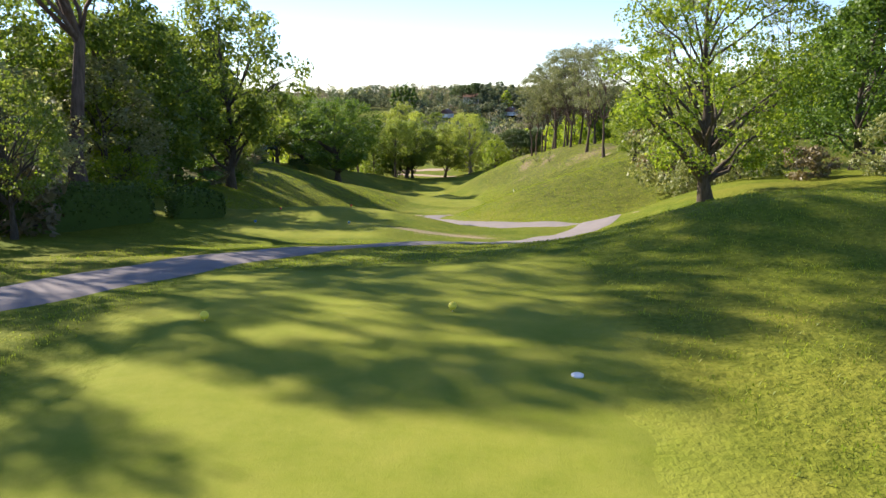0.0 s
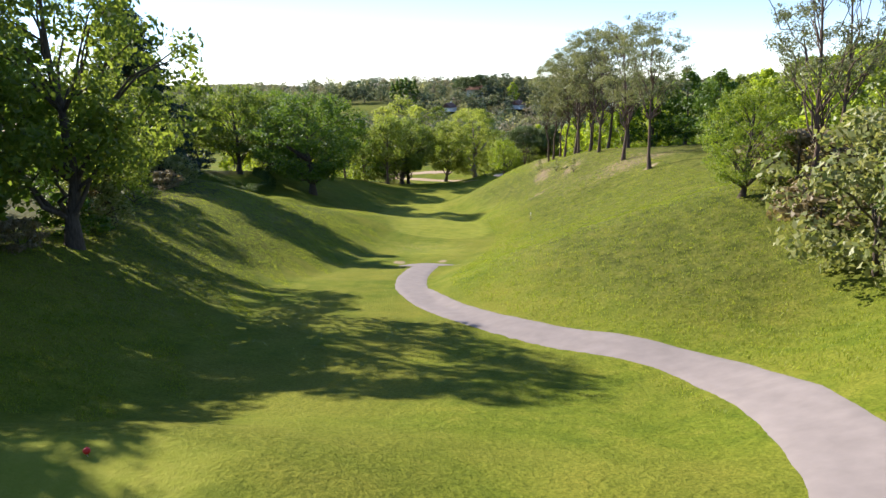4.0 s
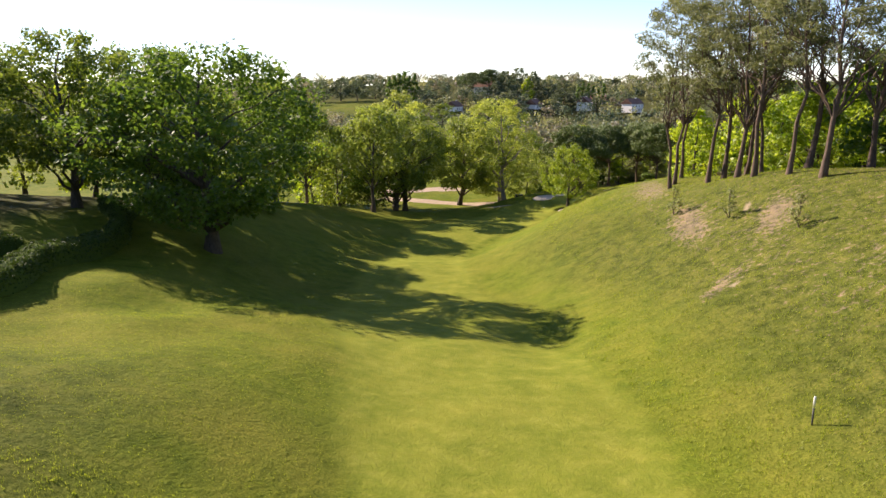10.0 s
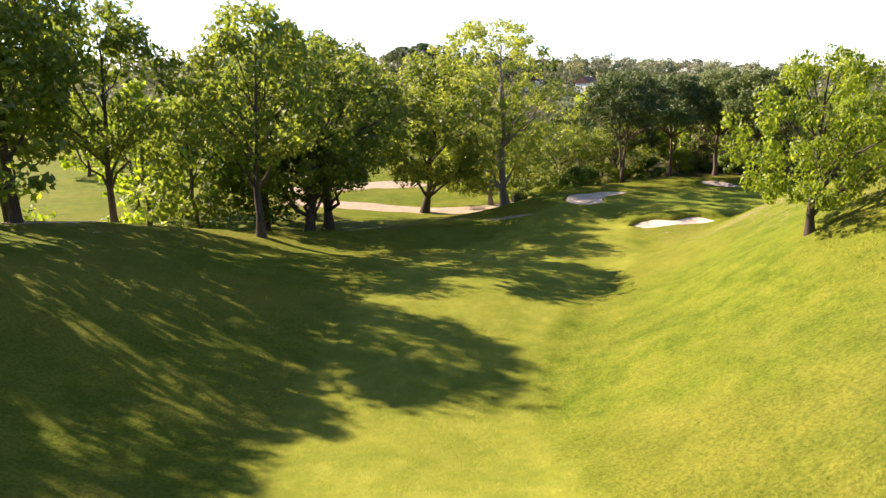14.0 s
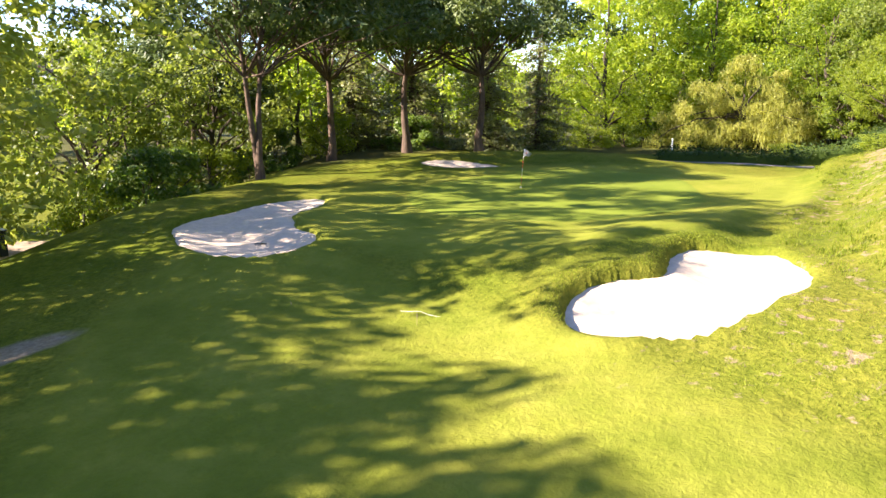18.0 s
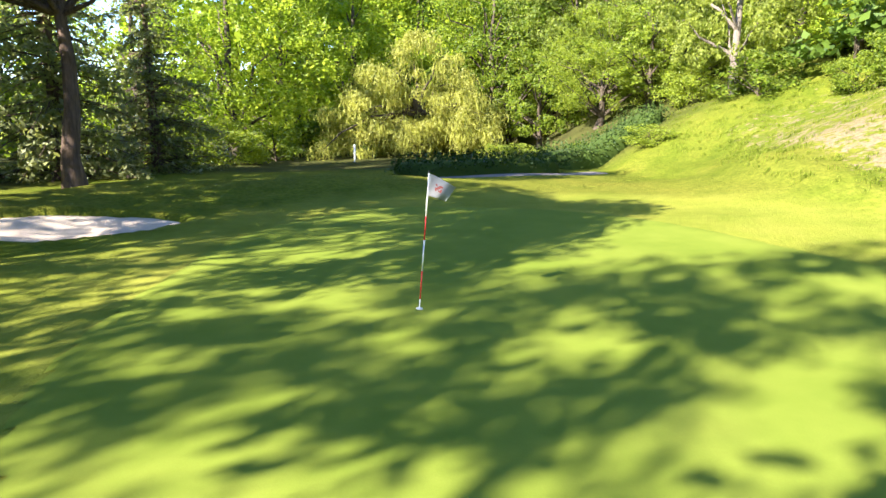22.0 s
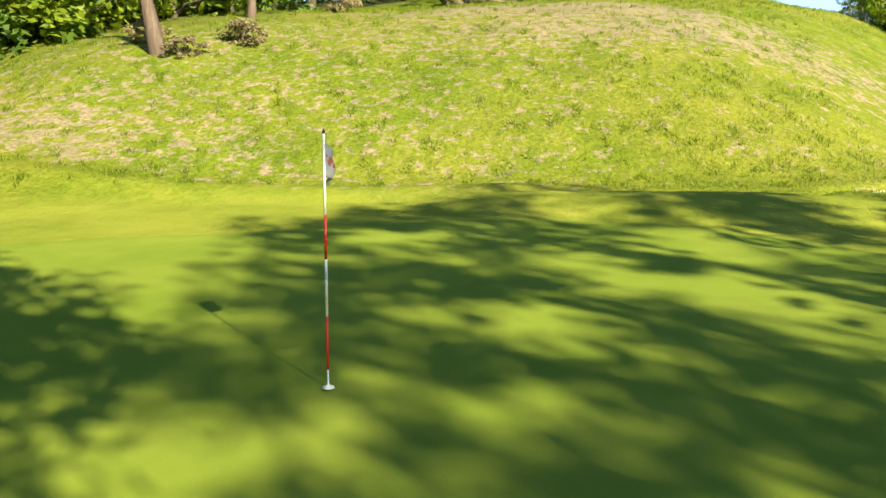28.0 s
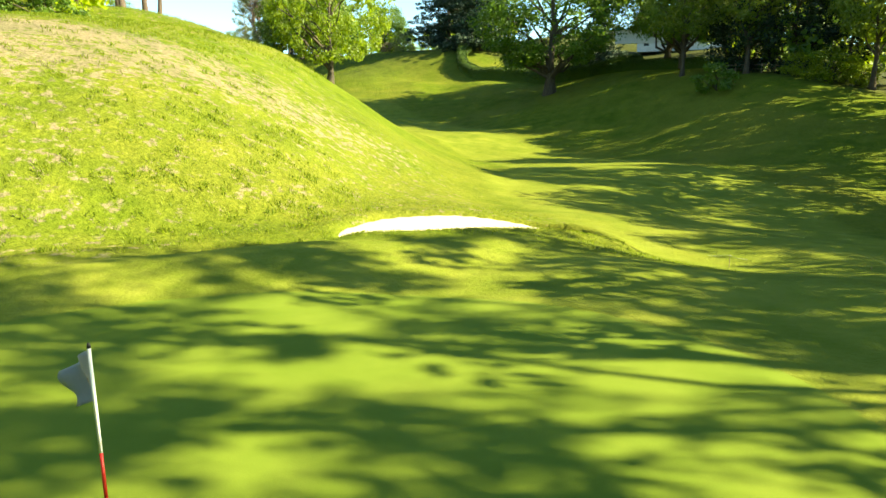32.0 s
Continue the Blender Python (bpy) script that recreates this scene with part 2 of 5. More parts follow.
def turf(name, kind):
    """Grass: kind 'ground' reads the mown and dry masks; the others are short turf."""
    m, n, l, b = material(name, 0.85, 0.04)
    big = noise_node(n, l, 0.09, 3, 0.6)
    mid = noise_node(n, l, 0.7, 5, 0.65)
    fine = noise_node(n, l, 7.0, 4, 0.7)
    blade = noise_node(n, l, 38.0, 3, 0.7)
    short = ramp(n, l, mid, ((0.25, (0.165, 0.190, 0.020)), (0.5, (0.210, 0.225, 0.029)), (0.8, (0.265, 0.260, 0.045))))
    streak = ramp(n, l, noise_node(n, l, 2.2, 5, 0.7), ((0.35, (0, 0, 0)), (0.65, (1, 1, 1))))
    short = mix(n, l, calc(n, l, "MULTIPLY", streak, 0.32), short, (0.30, 0.275, 0.060))
    short = mix(n, l, calc(n, l, "MULTIPLY", fine, 0.45), short, (0.160, 0.210, 0.020))
    if kind == "ground":
        rough_a = ramp(n, l, mid, ((0.25, (0.092, 0.142, 0.010)), (0.5, (0.160, 0.208, 0.014)), (0.8, (0.240, 0.255, 0.027))))
        rough_a = mix(n, l, ramp(n, l, big, ((0.42, (0, 0, 0)), (0.62, (1, 1, 1)))), rough_a, (0.205, 0.225, 0.022))
        # Shade in the hollows between tufts, multiplied into the grass colour.
        tuft_shade = ramp(n, l, fine, ((0.34, (0.46, 0.54, 0.44)), (0.60, (1.05, 1.05, 1.05))))
        rough_a = mix(n, l, 0.75, rough_a, tuft_shade, "MULTIPLY")
        lanky = ramp(n, l, fine, ((0.3, (0.050, 0.072, 0.010)), (0.5, (0.105, 0.130, 0.018)), (0.72, (0.175, 0.170, 0.044))))
        rough_a = mix(n, l, calc(n, l, "MULTIPLY", attr(n, "long"), 0.8), rough_a, lanky)
        straw = ramp(n, l, fine, ((0.3, (0.19, 0.150, 0.070)), (0.7, (0.40, 0.315, 0.175))))
        patch = ramp(n, l, calc(n, l, "SUBTRACT", calc(n, l, "ADD", noise_node(n, l, 2.3, 5, 0.68), calc(n, l, "MULTIPLY", attr(n, "dry"), 0.5)), 0.30), ((0.47, (0, 0, 0)), (0.55, (1, 1, 1))))
        rough_a = mix(n, l, calc(n, l, "MULTIPLY", patch, 0.78), rough_a, straw)
        rough_a = mix(n, l, 1.0, rough_a, (0.89, 0.83, 1.15), "MULTIPLY")
        # Dark gaps and bright tops of long grass clumps, their shading put in colour.
        clump_shade = ramp(n, l, noise_node(n, l, 0.9, 7, 0.76), ((0.40, (0.52, 0.56, 0.55)), (0.50, (0.95, 0.95, 0.95)), (0.62, (1.22, 1.14, 1.1))))
        rough_a = mix(n, l, attr(n, "long"), rough_a, mix(n, l, 1.0, rough_a, clump_shade, "MULTIPLY"))
        edge = calc(n, l, "ADD", attr(n, "mown"), calc(n, l, "MULTIPLY", calc(n, l, "SUBTRACT", mid, 0.5), 0.6))
        col = mix(n, l, ramp(n, l, edge, ((0.32, (0, 0, 0)), (0.68, (1, 1, 1)))), rough_a, short)
        # Woodland floor: brown earth, darkened in colour for the shade under trees.
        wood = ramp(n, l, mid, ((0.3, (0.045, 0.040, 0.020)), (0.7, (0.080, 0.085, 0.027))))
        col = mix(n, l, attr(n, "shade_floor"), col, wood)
        soil = ramp(n, l, fine, ((0.3, (0.22, 0.17, 0.11)), (0.7, (0.36, 0.29, 0.20))))
        col = mix(n, l, ramp(n, l, calc(n, l, "ADD", attr(n, "bare"), calc(n, l, "MULTIPLY", calc(n, l, "SUBTRACT", mid, 0.5), 0.5)), ((0.42, (0, 0, 0)), (0.6, (1, 1, 1)))), col, soil)
        lump = calc(n, l, "MULTIPLY", noise_node(n, l, 1.9, 6, 0.68), calc(n, l, "ADD", calc(n, l, "MULTIPLY", attr(n, "long"), 1.3), calc(n, l, "SUBTRACT", 1.0, attr(n, "mown"))))
        relief(n, l, b, calc(n, l, "ADD", lump, calc(n, l, "MULTIPLY", fine, 0.22)), 1.0, 0.17)
    elif kind == "green":
        col = ramp(n, l, mid, ((0.3, (0.140, 0.195, 0.022)), (0.7, (0.190, 0.235, 0.033))))
        col = mix(n, l, calc(n, l, "MULTIPLY", blade, 0.4), col, (0.22, 0.24, 0.037))
        relief(n, l, b, blade, 0.25, 0.01)
    else:
        col = short
        relief(n, l, b, calc(n, l, "ADD", calc(n, l, "MULTIPLY", fine, 0.5), calc(n, l, "MULTIPLY", blade, 0.4)), 0.5, 0.03)
    cloud = ramp(n, l, noise_node(n, l, 0.33, 5, 0.68), ((0.32, (0.70, 0.78, 0.66)), (0.5, (1, 1, 1)), (0.70, (1.22, 1.12, 1.2))))
    col = mix(n, l, 0.75 if kind != "green" else 0.4, col, cloud, "MULTIPLY")
    l.new(mix(n, l, calc(n, l, "MULTIPLY", blade, 0.5), col, mix(n, l, 1.0, col, (0.62, 0.68, 0.5), "MULTIPLY")), b.inputs["Base Color"])
    return m


def leaf(name, dark, lite, through=0.45, gloss=0.06, tone=None):
    m = bpy.data.materials.new(name)
    m.use_nodes = True
    n, l = m.node_tree.nodes, m.node_tree.links
    n.remove(n["Principled BSDF"])
    g = n.new("ShaderNodeNewGeometry").outputs["Random Per Island"]
    o = n.new("ShaderNodeObjectInfo").outputs["Random"]
    f = calc(n, l, "ADD", calc(n, l, "MULTIPLY", g, 0.6), calc(n, l, "MULTIPLY", o, 0.4))
    col = ramp(n, l, f, ((0.1, dark), (0.9, lite)))
    if tone:
        col = mix(n, l, 1.0, ramp(n, l, attr(n, "tone"), tone), ramp(n, l, g, ((0.0, (0.7, 0.7, 0.7)), (1.0, (1.3, 1.3, 1.3)))), "MULTIPLY")
    d, t, s = n.new("ShaderNodeBsdfDiffuse"), n.new("ShaderNodeBsdfTranslucent"), n.new("ShaderNodeBsdfGlossy")
    l.new(col, d.inputs[0])
    l.new(mix(n, l, 1.0, col, (1.35, 1.30, 0.75), "MULTIPLY"), t.inputs[0])
    s.inputs["Roughness"].default_value = 0.6
    a, c = n.new("ShaderNodeMixShader"), n.new("ShaderNodeMixShader")
    a.inputs[0].default_value = through
    l.new(d.outputs[0], a.inputs[1])
    l.new(t.outputs[0], a.inputs[2])
    fr = n.new("ShaderNodeFresnel")
    fr.inputs[0].default_value = 1.35
    l.new(calc(n, l, "MULTIPLY", fr.outputs[0], gloss), c.inputs[0])
    l.new(a.outputs[0], c.inputs[1])
    l.new(s.outputs[0], c.inputs[2])
    l.new(c.outputs[0], n["Material Output"].inputs[0])
    return m


def bark(name, dark, lite, scale=3.0):
    m, n, l, b = material(name, 0.9, 0.15)
    f = noise_node(n, l, scale, 6, 0.7, stretch=(3, 3, 0.5))
    g = noise_node(n, l, scale * 6, 4, 0.7, stretch=(2, 2, 0.4))
    col = ramp(n, l, f, ((0.3, dark), (0.7, lite)))
    l.new(mix(n, l, calc(n, l, "MULTIPLY", g, 0.6), col, dark), b.inputs["Base Color"])
    relief(n, l, b, calc(n, l, "ADD", calc(n, l, "MULTIPLY", f, 0.5), calc(n, l, "MULTIPLY", g, 0.5)), 0.8, 0.08)
    return m


M_GROUND, M_TEE, M_GREEN = turf("rough_grass", "ground"), turf("tee_turf", "tee"), turf("green_turf", "green")
M_ASPHALT = plain("worn_asphalt", (0.195, 0.172, 0.165), 0.9, 0.15, 0, 0.10, 1.2)
M_EDGE = plain("path_edge", (0.25, 0.235, 0.11), 0.95, 0.1, 0, 0.35, 4)
M_SAND = plain("bunker_sand", (0.57, 0.47, 0.365), 0.95, 0.1, 0, 0.10, 5)
M_DIRT = plain("bare_earth", (0.36, 0.275, 0.20), 0.95, 0.1, 0, 0.25, 1.5)
M_BARK = bark("oak_bark", (0.045, 0.035, 0.025), (0.16, 0.13, 0.10))
M_PINEBARK = bark("pine_bark", (0.06, 0.042, 0.032), (0.23, 0.165, 0.125), 2.0)
M_PALEBARK = bark("pale_bark", (0.13, 0.11, 0.09), (0.36, 0.31, 0.26), 2.5)
M_OAK = leaf("oak_leaves", (0.078, 0.129, 0.021), (0.236, 0.293, 0.053), 0.55)
M_DARKOAK = leaf("dark_oak_leaves", (0.055, 0.113, 0.017), (0.161, 0.247, 0.039), 0.5)
M_BRIGHT = leaf("spring_leaves", (0.168, 0.269, 0.017), (0.426, 0.504, 0.040), 0.58)
M_PALE = leaf("pale_leaves", (0.190, 0.245, 0.035), (0.380, 0.430, 0.090), 0.62)
M_PINE = leaf("pine_needles", (0.085, 0.105, 0.050), (0.215, 0.230, 0.115), 0.42)
M_UMBRELLA = leaf("umbrella_needles", (0.054, 0.090, 0.026), (0.150, 0.198, 0.054), 0.22)
M_CEDAR = leaf("cedar_needles", (0.018, 0.035, 0.022), (0.048, 0.078, 0.045), 0.12)
M_SPRUCE = leaf("spruce_needles", (0.120, 0.150, 0.055), (0.310, 0.340, 0.140), 0.52)
M_WILLOW = leaf("willow_leaves", (0.270, 0.300, 0.055), (0.500, 0.490, 0.130), 0.55)
M_GREY = leaf("grey_green_leaves", (0.140, 0.155, 0.075), (0.310, 0.325, 0.180), 0.65)
M_CHERRY = leaf("young_oak_leaves", (0.110, 0.182, 0.018), (0.319, 0.385, 0.037), 0.6)
# Far leaves: greyed base colour, standing in for distance haze.
M_FAR_HAZE = leaf("hazed_far_woodland_leaves", (0.060, 0.085, 0.045), (0.150, 0.185, 0.105), 0.35)
# Leaf tones vary by tree; all are lightened to paint in the haze.
M_FARWOOD_HAZE = leaf("hazed_distant_woodland_leaves", (0.060, 0.085, 0.045), (0.150, 0.185, 0.105), 0.35, tone=((0.0, (0.058, 0.088, 0.066)), (0.35, (0.105, 0.142, 0.085)), (0.62, (0.180, 0.205, 0.115)), (0.82, (0.235, 0.240, 0.145)), (0.97, (0.215, 0.190, 0.155))))
M_BLOSSOM = leaf("blossom_shrub_leaves", (0.110, 0.155, 0.035), (0.330, 0.335, 0.150), 0.4)
M_HEDGE = leaf("hedge_leaves", (0.030, 0.062, 0.014), (0.115, 0.165, 0.035), 0.3)
M_HEATH = leaf("heath_twigs", (0.140, 0.115, 0.060), (0.290, 0.235, 0.130), 0.3)
M_BLADE = leaf("grass_blades", (0.130, 0.195, 0.017), (0.310, 0.345, 0.052), 0.6, 0.03)
M_WHITE = plain("white_paint", (0.80, 0.80, 0.78), 0.5, 0.4, 0, 0.04)
M_RED = plain("red_paint", (0.55, 0.018, 0.015), 0.4, 0.5, 0, 0.06)
M_BLACK = plain("black_paint", (0.02, 0.02, 0.022), 0.5, 0.4)
M_YELLOW = plain("yellow_paint", (0.72, 0.62, 0.05), 0.45, 0.4, 0, 0.05)
M_BLUE = plain("blue_paint", (0.05, 0.16, 0.40), 0.45, 0.4, 0, 0.05)
M_TEAL = plain("teal_paint", (0.10, 0.42, 0.46), 0.5, 0.4, 0, 0.05)
M_STEEL = plain("galvanised_steel", (0.55, 0.55, 0.55), 0.35, 0.5, 0.8, 0.08)
M_BOX = plain("dark_green_metal", (0.018, 0.032, 0.022), 0.5, 0.4)
M_RENDER = plain("white_render", (0.74, 0.71, 0.66), 0.9, 0.2, 0, 0.06, 1.5)
M_ROOF = plain("clay_roof", (0.20, 0.115, 0.085), 0.85, 0.2, 0, 0.25, 1.2)
M_GLASS = plain("dark_window_glass", (0.03, 0.04, 0.05), 0.1, 0.6, 0, 0.05)
M_WOOD = plain("weathered_wood", (0.22, 0.17, 0.12), 0.85, 0.2, 0, 0.25, 8)
M_CLOTH = plain("white_flag_cloth", (0.50, 0.50, 0.50), 0.85, 0.2, 0, 0.05)
cn, cl_ = M_CLOTH.node_tree.nodes, M_CLOTH.node_tree.links
thin, both = cn.new("ShaderNodeBsdfTranslucent"), cn.new("ShaderNodeMixShader")
thin.inputs[0].default_value, both.inputs[0].default_value = (0.5, 0.5, 0.5, 1), 0.45
cl_.new(cn["Principled BSDF"].outputs[0], both.inputs[1])
cl_.new(thin.outputs[0], both.inputs[2])
cl_.new(both.outputs[0], cn["Material Output"].inputs[0])
M_EMBLEM = plain("faded_red_print", (0.36, 0.10, 0.08), 0.8, 0.2)


# ---- mesh helpers ----
def mesh_np(name, verts, quads, mat, smooth=False, attrs=None):
    """A mesh from arrays of corners and four-cornered faces."""
    me = bpy.data.meshes.new(name)
    v, q = np.asarray(verts, np.float32), np.asarray(quads, np.int32)
    me.vertices.add(len(v))
    me.vertices.foreach_set("co", v.ravel())
    me.loops.add(q.size)
    me.loops.foreach_set("vertex_index", q.ravel())
    me.polygons.add(len(q))
    me.polygons.foreach_set("loop_start", np.arange(len(q), dtype=np.int32) * 4)
    me.update(calc_edges=True)
    if smooth:
        me.polygons.foreach_set("use_smooth", np.ones(len(q), bool))
    for key, val in (attrs or {}).items():
        a = me.attributes.new(key, "FLOAT", "POINT")
        a.data.foreach_set("value", np.asarray(val, np.float32).ravel())
    me.materials.append(mat)
    return me


def part(name, me, parent, label=""):
    ob = new(name, me)
    ob.parent = parent
    if label:
        ob["label"] = label
    return ob


def bm_mesh(name, bm, mat, smooth=False):
    me = bpy.data.meshes.new(name)
    bm.to_mesh(me)
    bm.free()
    if smooth:
        for p in me.polygons:
            p.use_smooth = True
    me.materials.append(mat)
    return me


def empty(name, x, y, z=None, turn=0.0):
    ob = new(name)
    ob.empty_display_size = 0.2
    ob.matrix_basis = pose(x, y, ground_z(x, y) if z is None else z, 0, 0, turn)
    return ob


def tube(path, radii, sides=7):
    """Corners and faces of a tapering tube along a line."""
    p, r = np.asarray(path, float), np.asarray(radii, float)
    d = np.gradient(p, axis=0)
    d /= np.linalg.norm(d, axis=1)[:, None] + 1e-9
    ref = np.where(np.abs(d[:, 2:3]) > 0.9, np.array([[1.0, 0, 0]]), np.array([[0, 0, 1.0]]))
    u = np.cross(d, ref)
    u /= np.linalg.norm(u, axis=1)[:, None] + 1e-9
    w = np.cross(d, u)
    a = np.arange(sides) * 2 * np.pi / sides
    v = p[:, None] + r[:, None, None] * (np.cos(a)[None, :, None] * u[:, None] + np.sin(a)[None, :, None] * w[:, None])
    i, j = np.meshgrid(np.arange(len(p) - 1), np.arange(sides), indexing="ij")
    k = (j + 1) % sides
    q = np.stack([i * sides + j, i * sides + k, (i + 1) * sides + k, (i + 1) * sides + j], -1).reshape(-1, 4)
    return v.reshape(-1, 3), q


def joined(pieces):
    vs, qs, n = [], [], 0
    for v, q in pieces:
        vs.append(v)
        qs.append(np.asarray(q) + n)
        n += len(v)
    return np.concatenate(vs), np.concatenate(qs)


def lathe(rings, sides=16):
    """Corners and faces of a turned body; rings of radius and height."""
    return tube([(0, 0, h) for _, h in rings], [max(r, 1e-3) for r, _ in rings], sides)


def box(cx, cy, cz, sx, sy, sz, bevel=0.0):
    bm = bmesh.new()
    bmesh.ops.create_cube(bm, size=1, matrix=Matrix.Translation((cx, cy, cz)) @ Matrix.Diagonal((sx, sy, sz, 1)))
    if bevel:
        bmesh.ops.bevel(bm, geom=list(bm.edges), offset=bevel, segments=2, affect="EDGES")
    return bm


# ---- leaves ----
def leaf_cloud(rng, centres, radii, per, size, flat=0.75, slim=0.55, up=0.35):
    """Small folded leaf sprays round the given centres."""
    c, r = np.repeat(centres, per, axis=0), np.repeat(radii, per)
    n = len(c)
    d = rng.normal(size=(n, 3))
    d /= np.linalg.norm(d, axis=1)[:, None]
    p = c + d * (r * rng.uniform(0.35, 1.0, n) ** 0.6)[:, None] * np.array([1, 1, flat])
    nrm = d + rng.normal(size=(n, 3)) * 0.6 + np.array([0, 0, up])
    nrm /= np.linalg.norm(nrm, axis=1)[:, None]
    t = np.cross(nrm, rng.normal(size=(n, 3)))
    t /= np.linalg.norm(t, axis=1)[:, None] + 1e-9
    b = np.cross(nrm, t)
    s = (size * rng.uniform(0.6, 1.35, n))[:, None]
    v = np.stack([p - t * s * 0.5, p + b * s * slim * 0.5 - nrm * s * 0.12, p + t * s * 0.5, p - b * s * slim * 0.5 - nrm * s * 0.12], 1)
    return v.reshape(-1, 3), np.arange(n * 4).reshape(-1, 4)


def limb(rng, a, b, r0, r1, sag=0.0, steps=6, wob=0.25, sides=6):
    a, b = np.asarray(a, float), np.asarray(b, float)
    t = np.linspace(0, 1, steps)[:, None]
    p = a + (b - a) * t
    p[:, 2:] += sag * 4 * t * (1 - t)
    p[1:-1] += rng.normal(size=(steps - 2, 3)) * wob
    return tube(p, r0 + (r1 - r0) * t[:, 0] ** 0.8, sides)


def crown_points(rng, n, w, h0, h1, shape):
    """Centres of the leaf masses of a crown between two heights."""
    out = []
    lob = rng.uniform(0, 6.28, 6)
    while len(out) < n:
        a, u = rng.uniform(0, 2 * np.pi), rng.uniform(0, 1)
        if shape == "round":
            prof = np.sin(np.pi * (0.12 + 0.83 * u)) ** 0.65
        elif shape == "tall":
            prof = np.sin(np.pi * (0.16 + 0.82 * u)) ** 0.9 * (1.0 - 0.25 * u)
        elif shape == "dome":
            prof = np.sqrt(max(0.02, 1 - u * u))
        else:
            prof = (1 - u) * 0.95 + 0.05
        prof *= 1 + 0.16 * np.sin(2 * a + lob[0] + 3 * u) + 0.12 * np.sin(3 * a + lob[1] - 4 * u) + 0.08 * np.sin(5 * a + lob[2] + 7 * u)
        rr = rng.uniform(0.25, 1.0) ** 0.45
        out.append((np.cos(a) * prof * rr * w / 2, np.sin(a) * prof * rr * w / 2, h0 + (h1 - h0) * u))
    return np.array(out)


def tree_meshes(kind, seed, leaf_mat, bark_mat, h=20.0, w=15.0, base=0.25, n=110, per=70, size=0.5, cl=1.5, shape="round", r=0.4, lean=0.0, stems=1, slim=0.55, flat=0.75, limbs=16, shift=(0.0, 0.0)):
    rng = np.random.default_rng(seed)
    pts = crown_points(rng, n, w, h * base, h - cl * 0.6, shape)
    pts[:, :2] += np.array(shift)
    wood = []
    for s in range(stems):
        off = np.array([np.cos(2.1 * s), np.sin(2.1 * s)]) * (0.12 * s * h if stems > 1 else 0)
        top = np.array([lean * h + off[0], off[1], h * (0.86 if shape != "dome" else base + (1 - base) * 0.5)])
        k = 9
        t = np.linspace(0, 1, k)[:, None]
        ln = np.array([0, 0, -0.3]) * (1 - t) + top * t
        ln[1:-1, :2] += np.cumsum(rng.normal(size=(k - 2, 2)) * 0.018 * h * 0.5, axis=0)
        rad = r * (1 - 0.86 * t[:, 0] ** 0.9) * (0.8 if stems > 1 else 1.0)
        rad[0] *= 1.45
        wood.append(tube(ln, rad, 9))
        for c in pts[rng.choice(n, min(limbs, n), replace=False)]:
            lo = np.clip((c[2] - 0.22 * h) / h, base * 0.8, 0.8) * (k - 1) / 0.86
            i = int(np.clip(lo, 1, k - 2))
            a = ln[i]
            wood.append(limb(rng, a, c, rad[i] * 0.5, 0.03, 0.05 * np.linalg.norm(c - a), 6, 0.02 * h * 0.6))
    rad = cl * rng.uniform(0.65, 1.25, n)
    leaves = leaf_cloud(rng, pts, rad, per, size, flat, slim)
    return mesh_np(kind + "_trunk", *joined(wood), bark_mat, True), mesh_np(kind + "_crown", *leaves, leaf_mat)


def conifer_meshes(kind, seed, leaf_mat, bark_mat, h=22.0, w=12.0, base=0.06, boughs=150, size=0.6, droop=0.16, per=15):
    """Boughs at uneven heights round a straight stem, each hung with needle sprays."""
    rng = np.random.default_rng(seed)
    wood = [tube([(0, 0, -0.3), (0.05, 0, h * 0.4), (0, 0.05, h * 0.75), (0, 0, h * 0.985)], (0.45, 0.3, 0.15, 0.03), 8)]
    cs, rs = [], []
    for k in range(boughs):
        u = rng.uniform(0, 1) ** 1.25
        z = h * (base + (0.97 - base) * u)
        rr = (w / 2 * (1 - u) ** 0.75 + 0.3) * rng.uniform(0.55, 1.15)
        a = k * 2.4 + rng.normal() * 0.4
        tip = np.array([np.cos(a) * rr, np.sin(a) * rr, z - droop * rr + rng.normal() * 0.5])
        wood.append(limb(rng, (0, 0, z), tip, 0.07, 0.015, 0.2, 4, 0.05, 4))
        for f in np.linspace(0.25, 1.0, max(2, int(rr / 0.8))):
            cs.append(np.array([0, 0, z]) * (1 - f) + tip * f + rng.normal(size=3) * 0.25)
            rs.append(0.75 - 0.3 * f)
    leaves = leaf_cloud(rng, np.array(cs), np.array(rs) * 1.3, per, size, 0.55, 0.35, 0.4)
    return mesh_np(kind + "_trunk", *joined(wood), bark_mat, True), mesh_np(kind + "_crown", *leaves, leaf_mat)


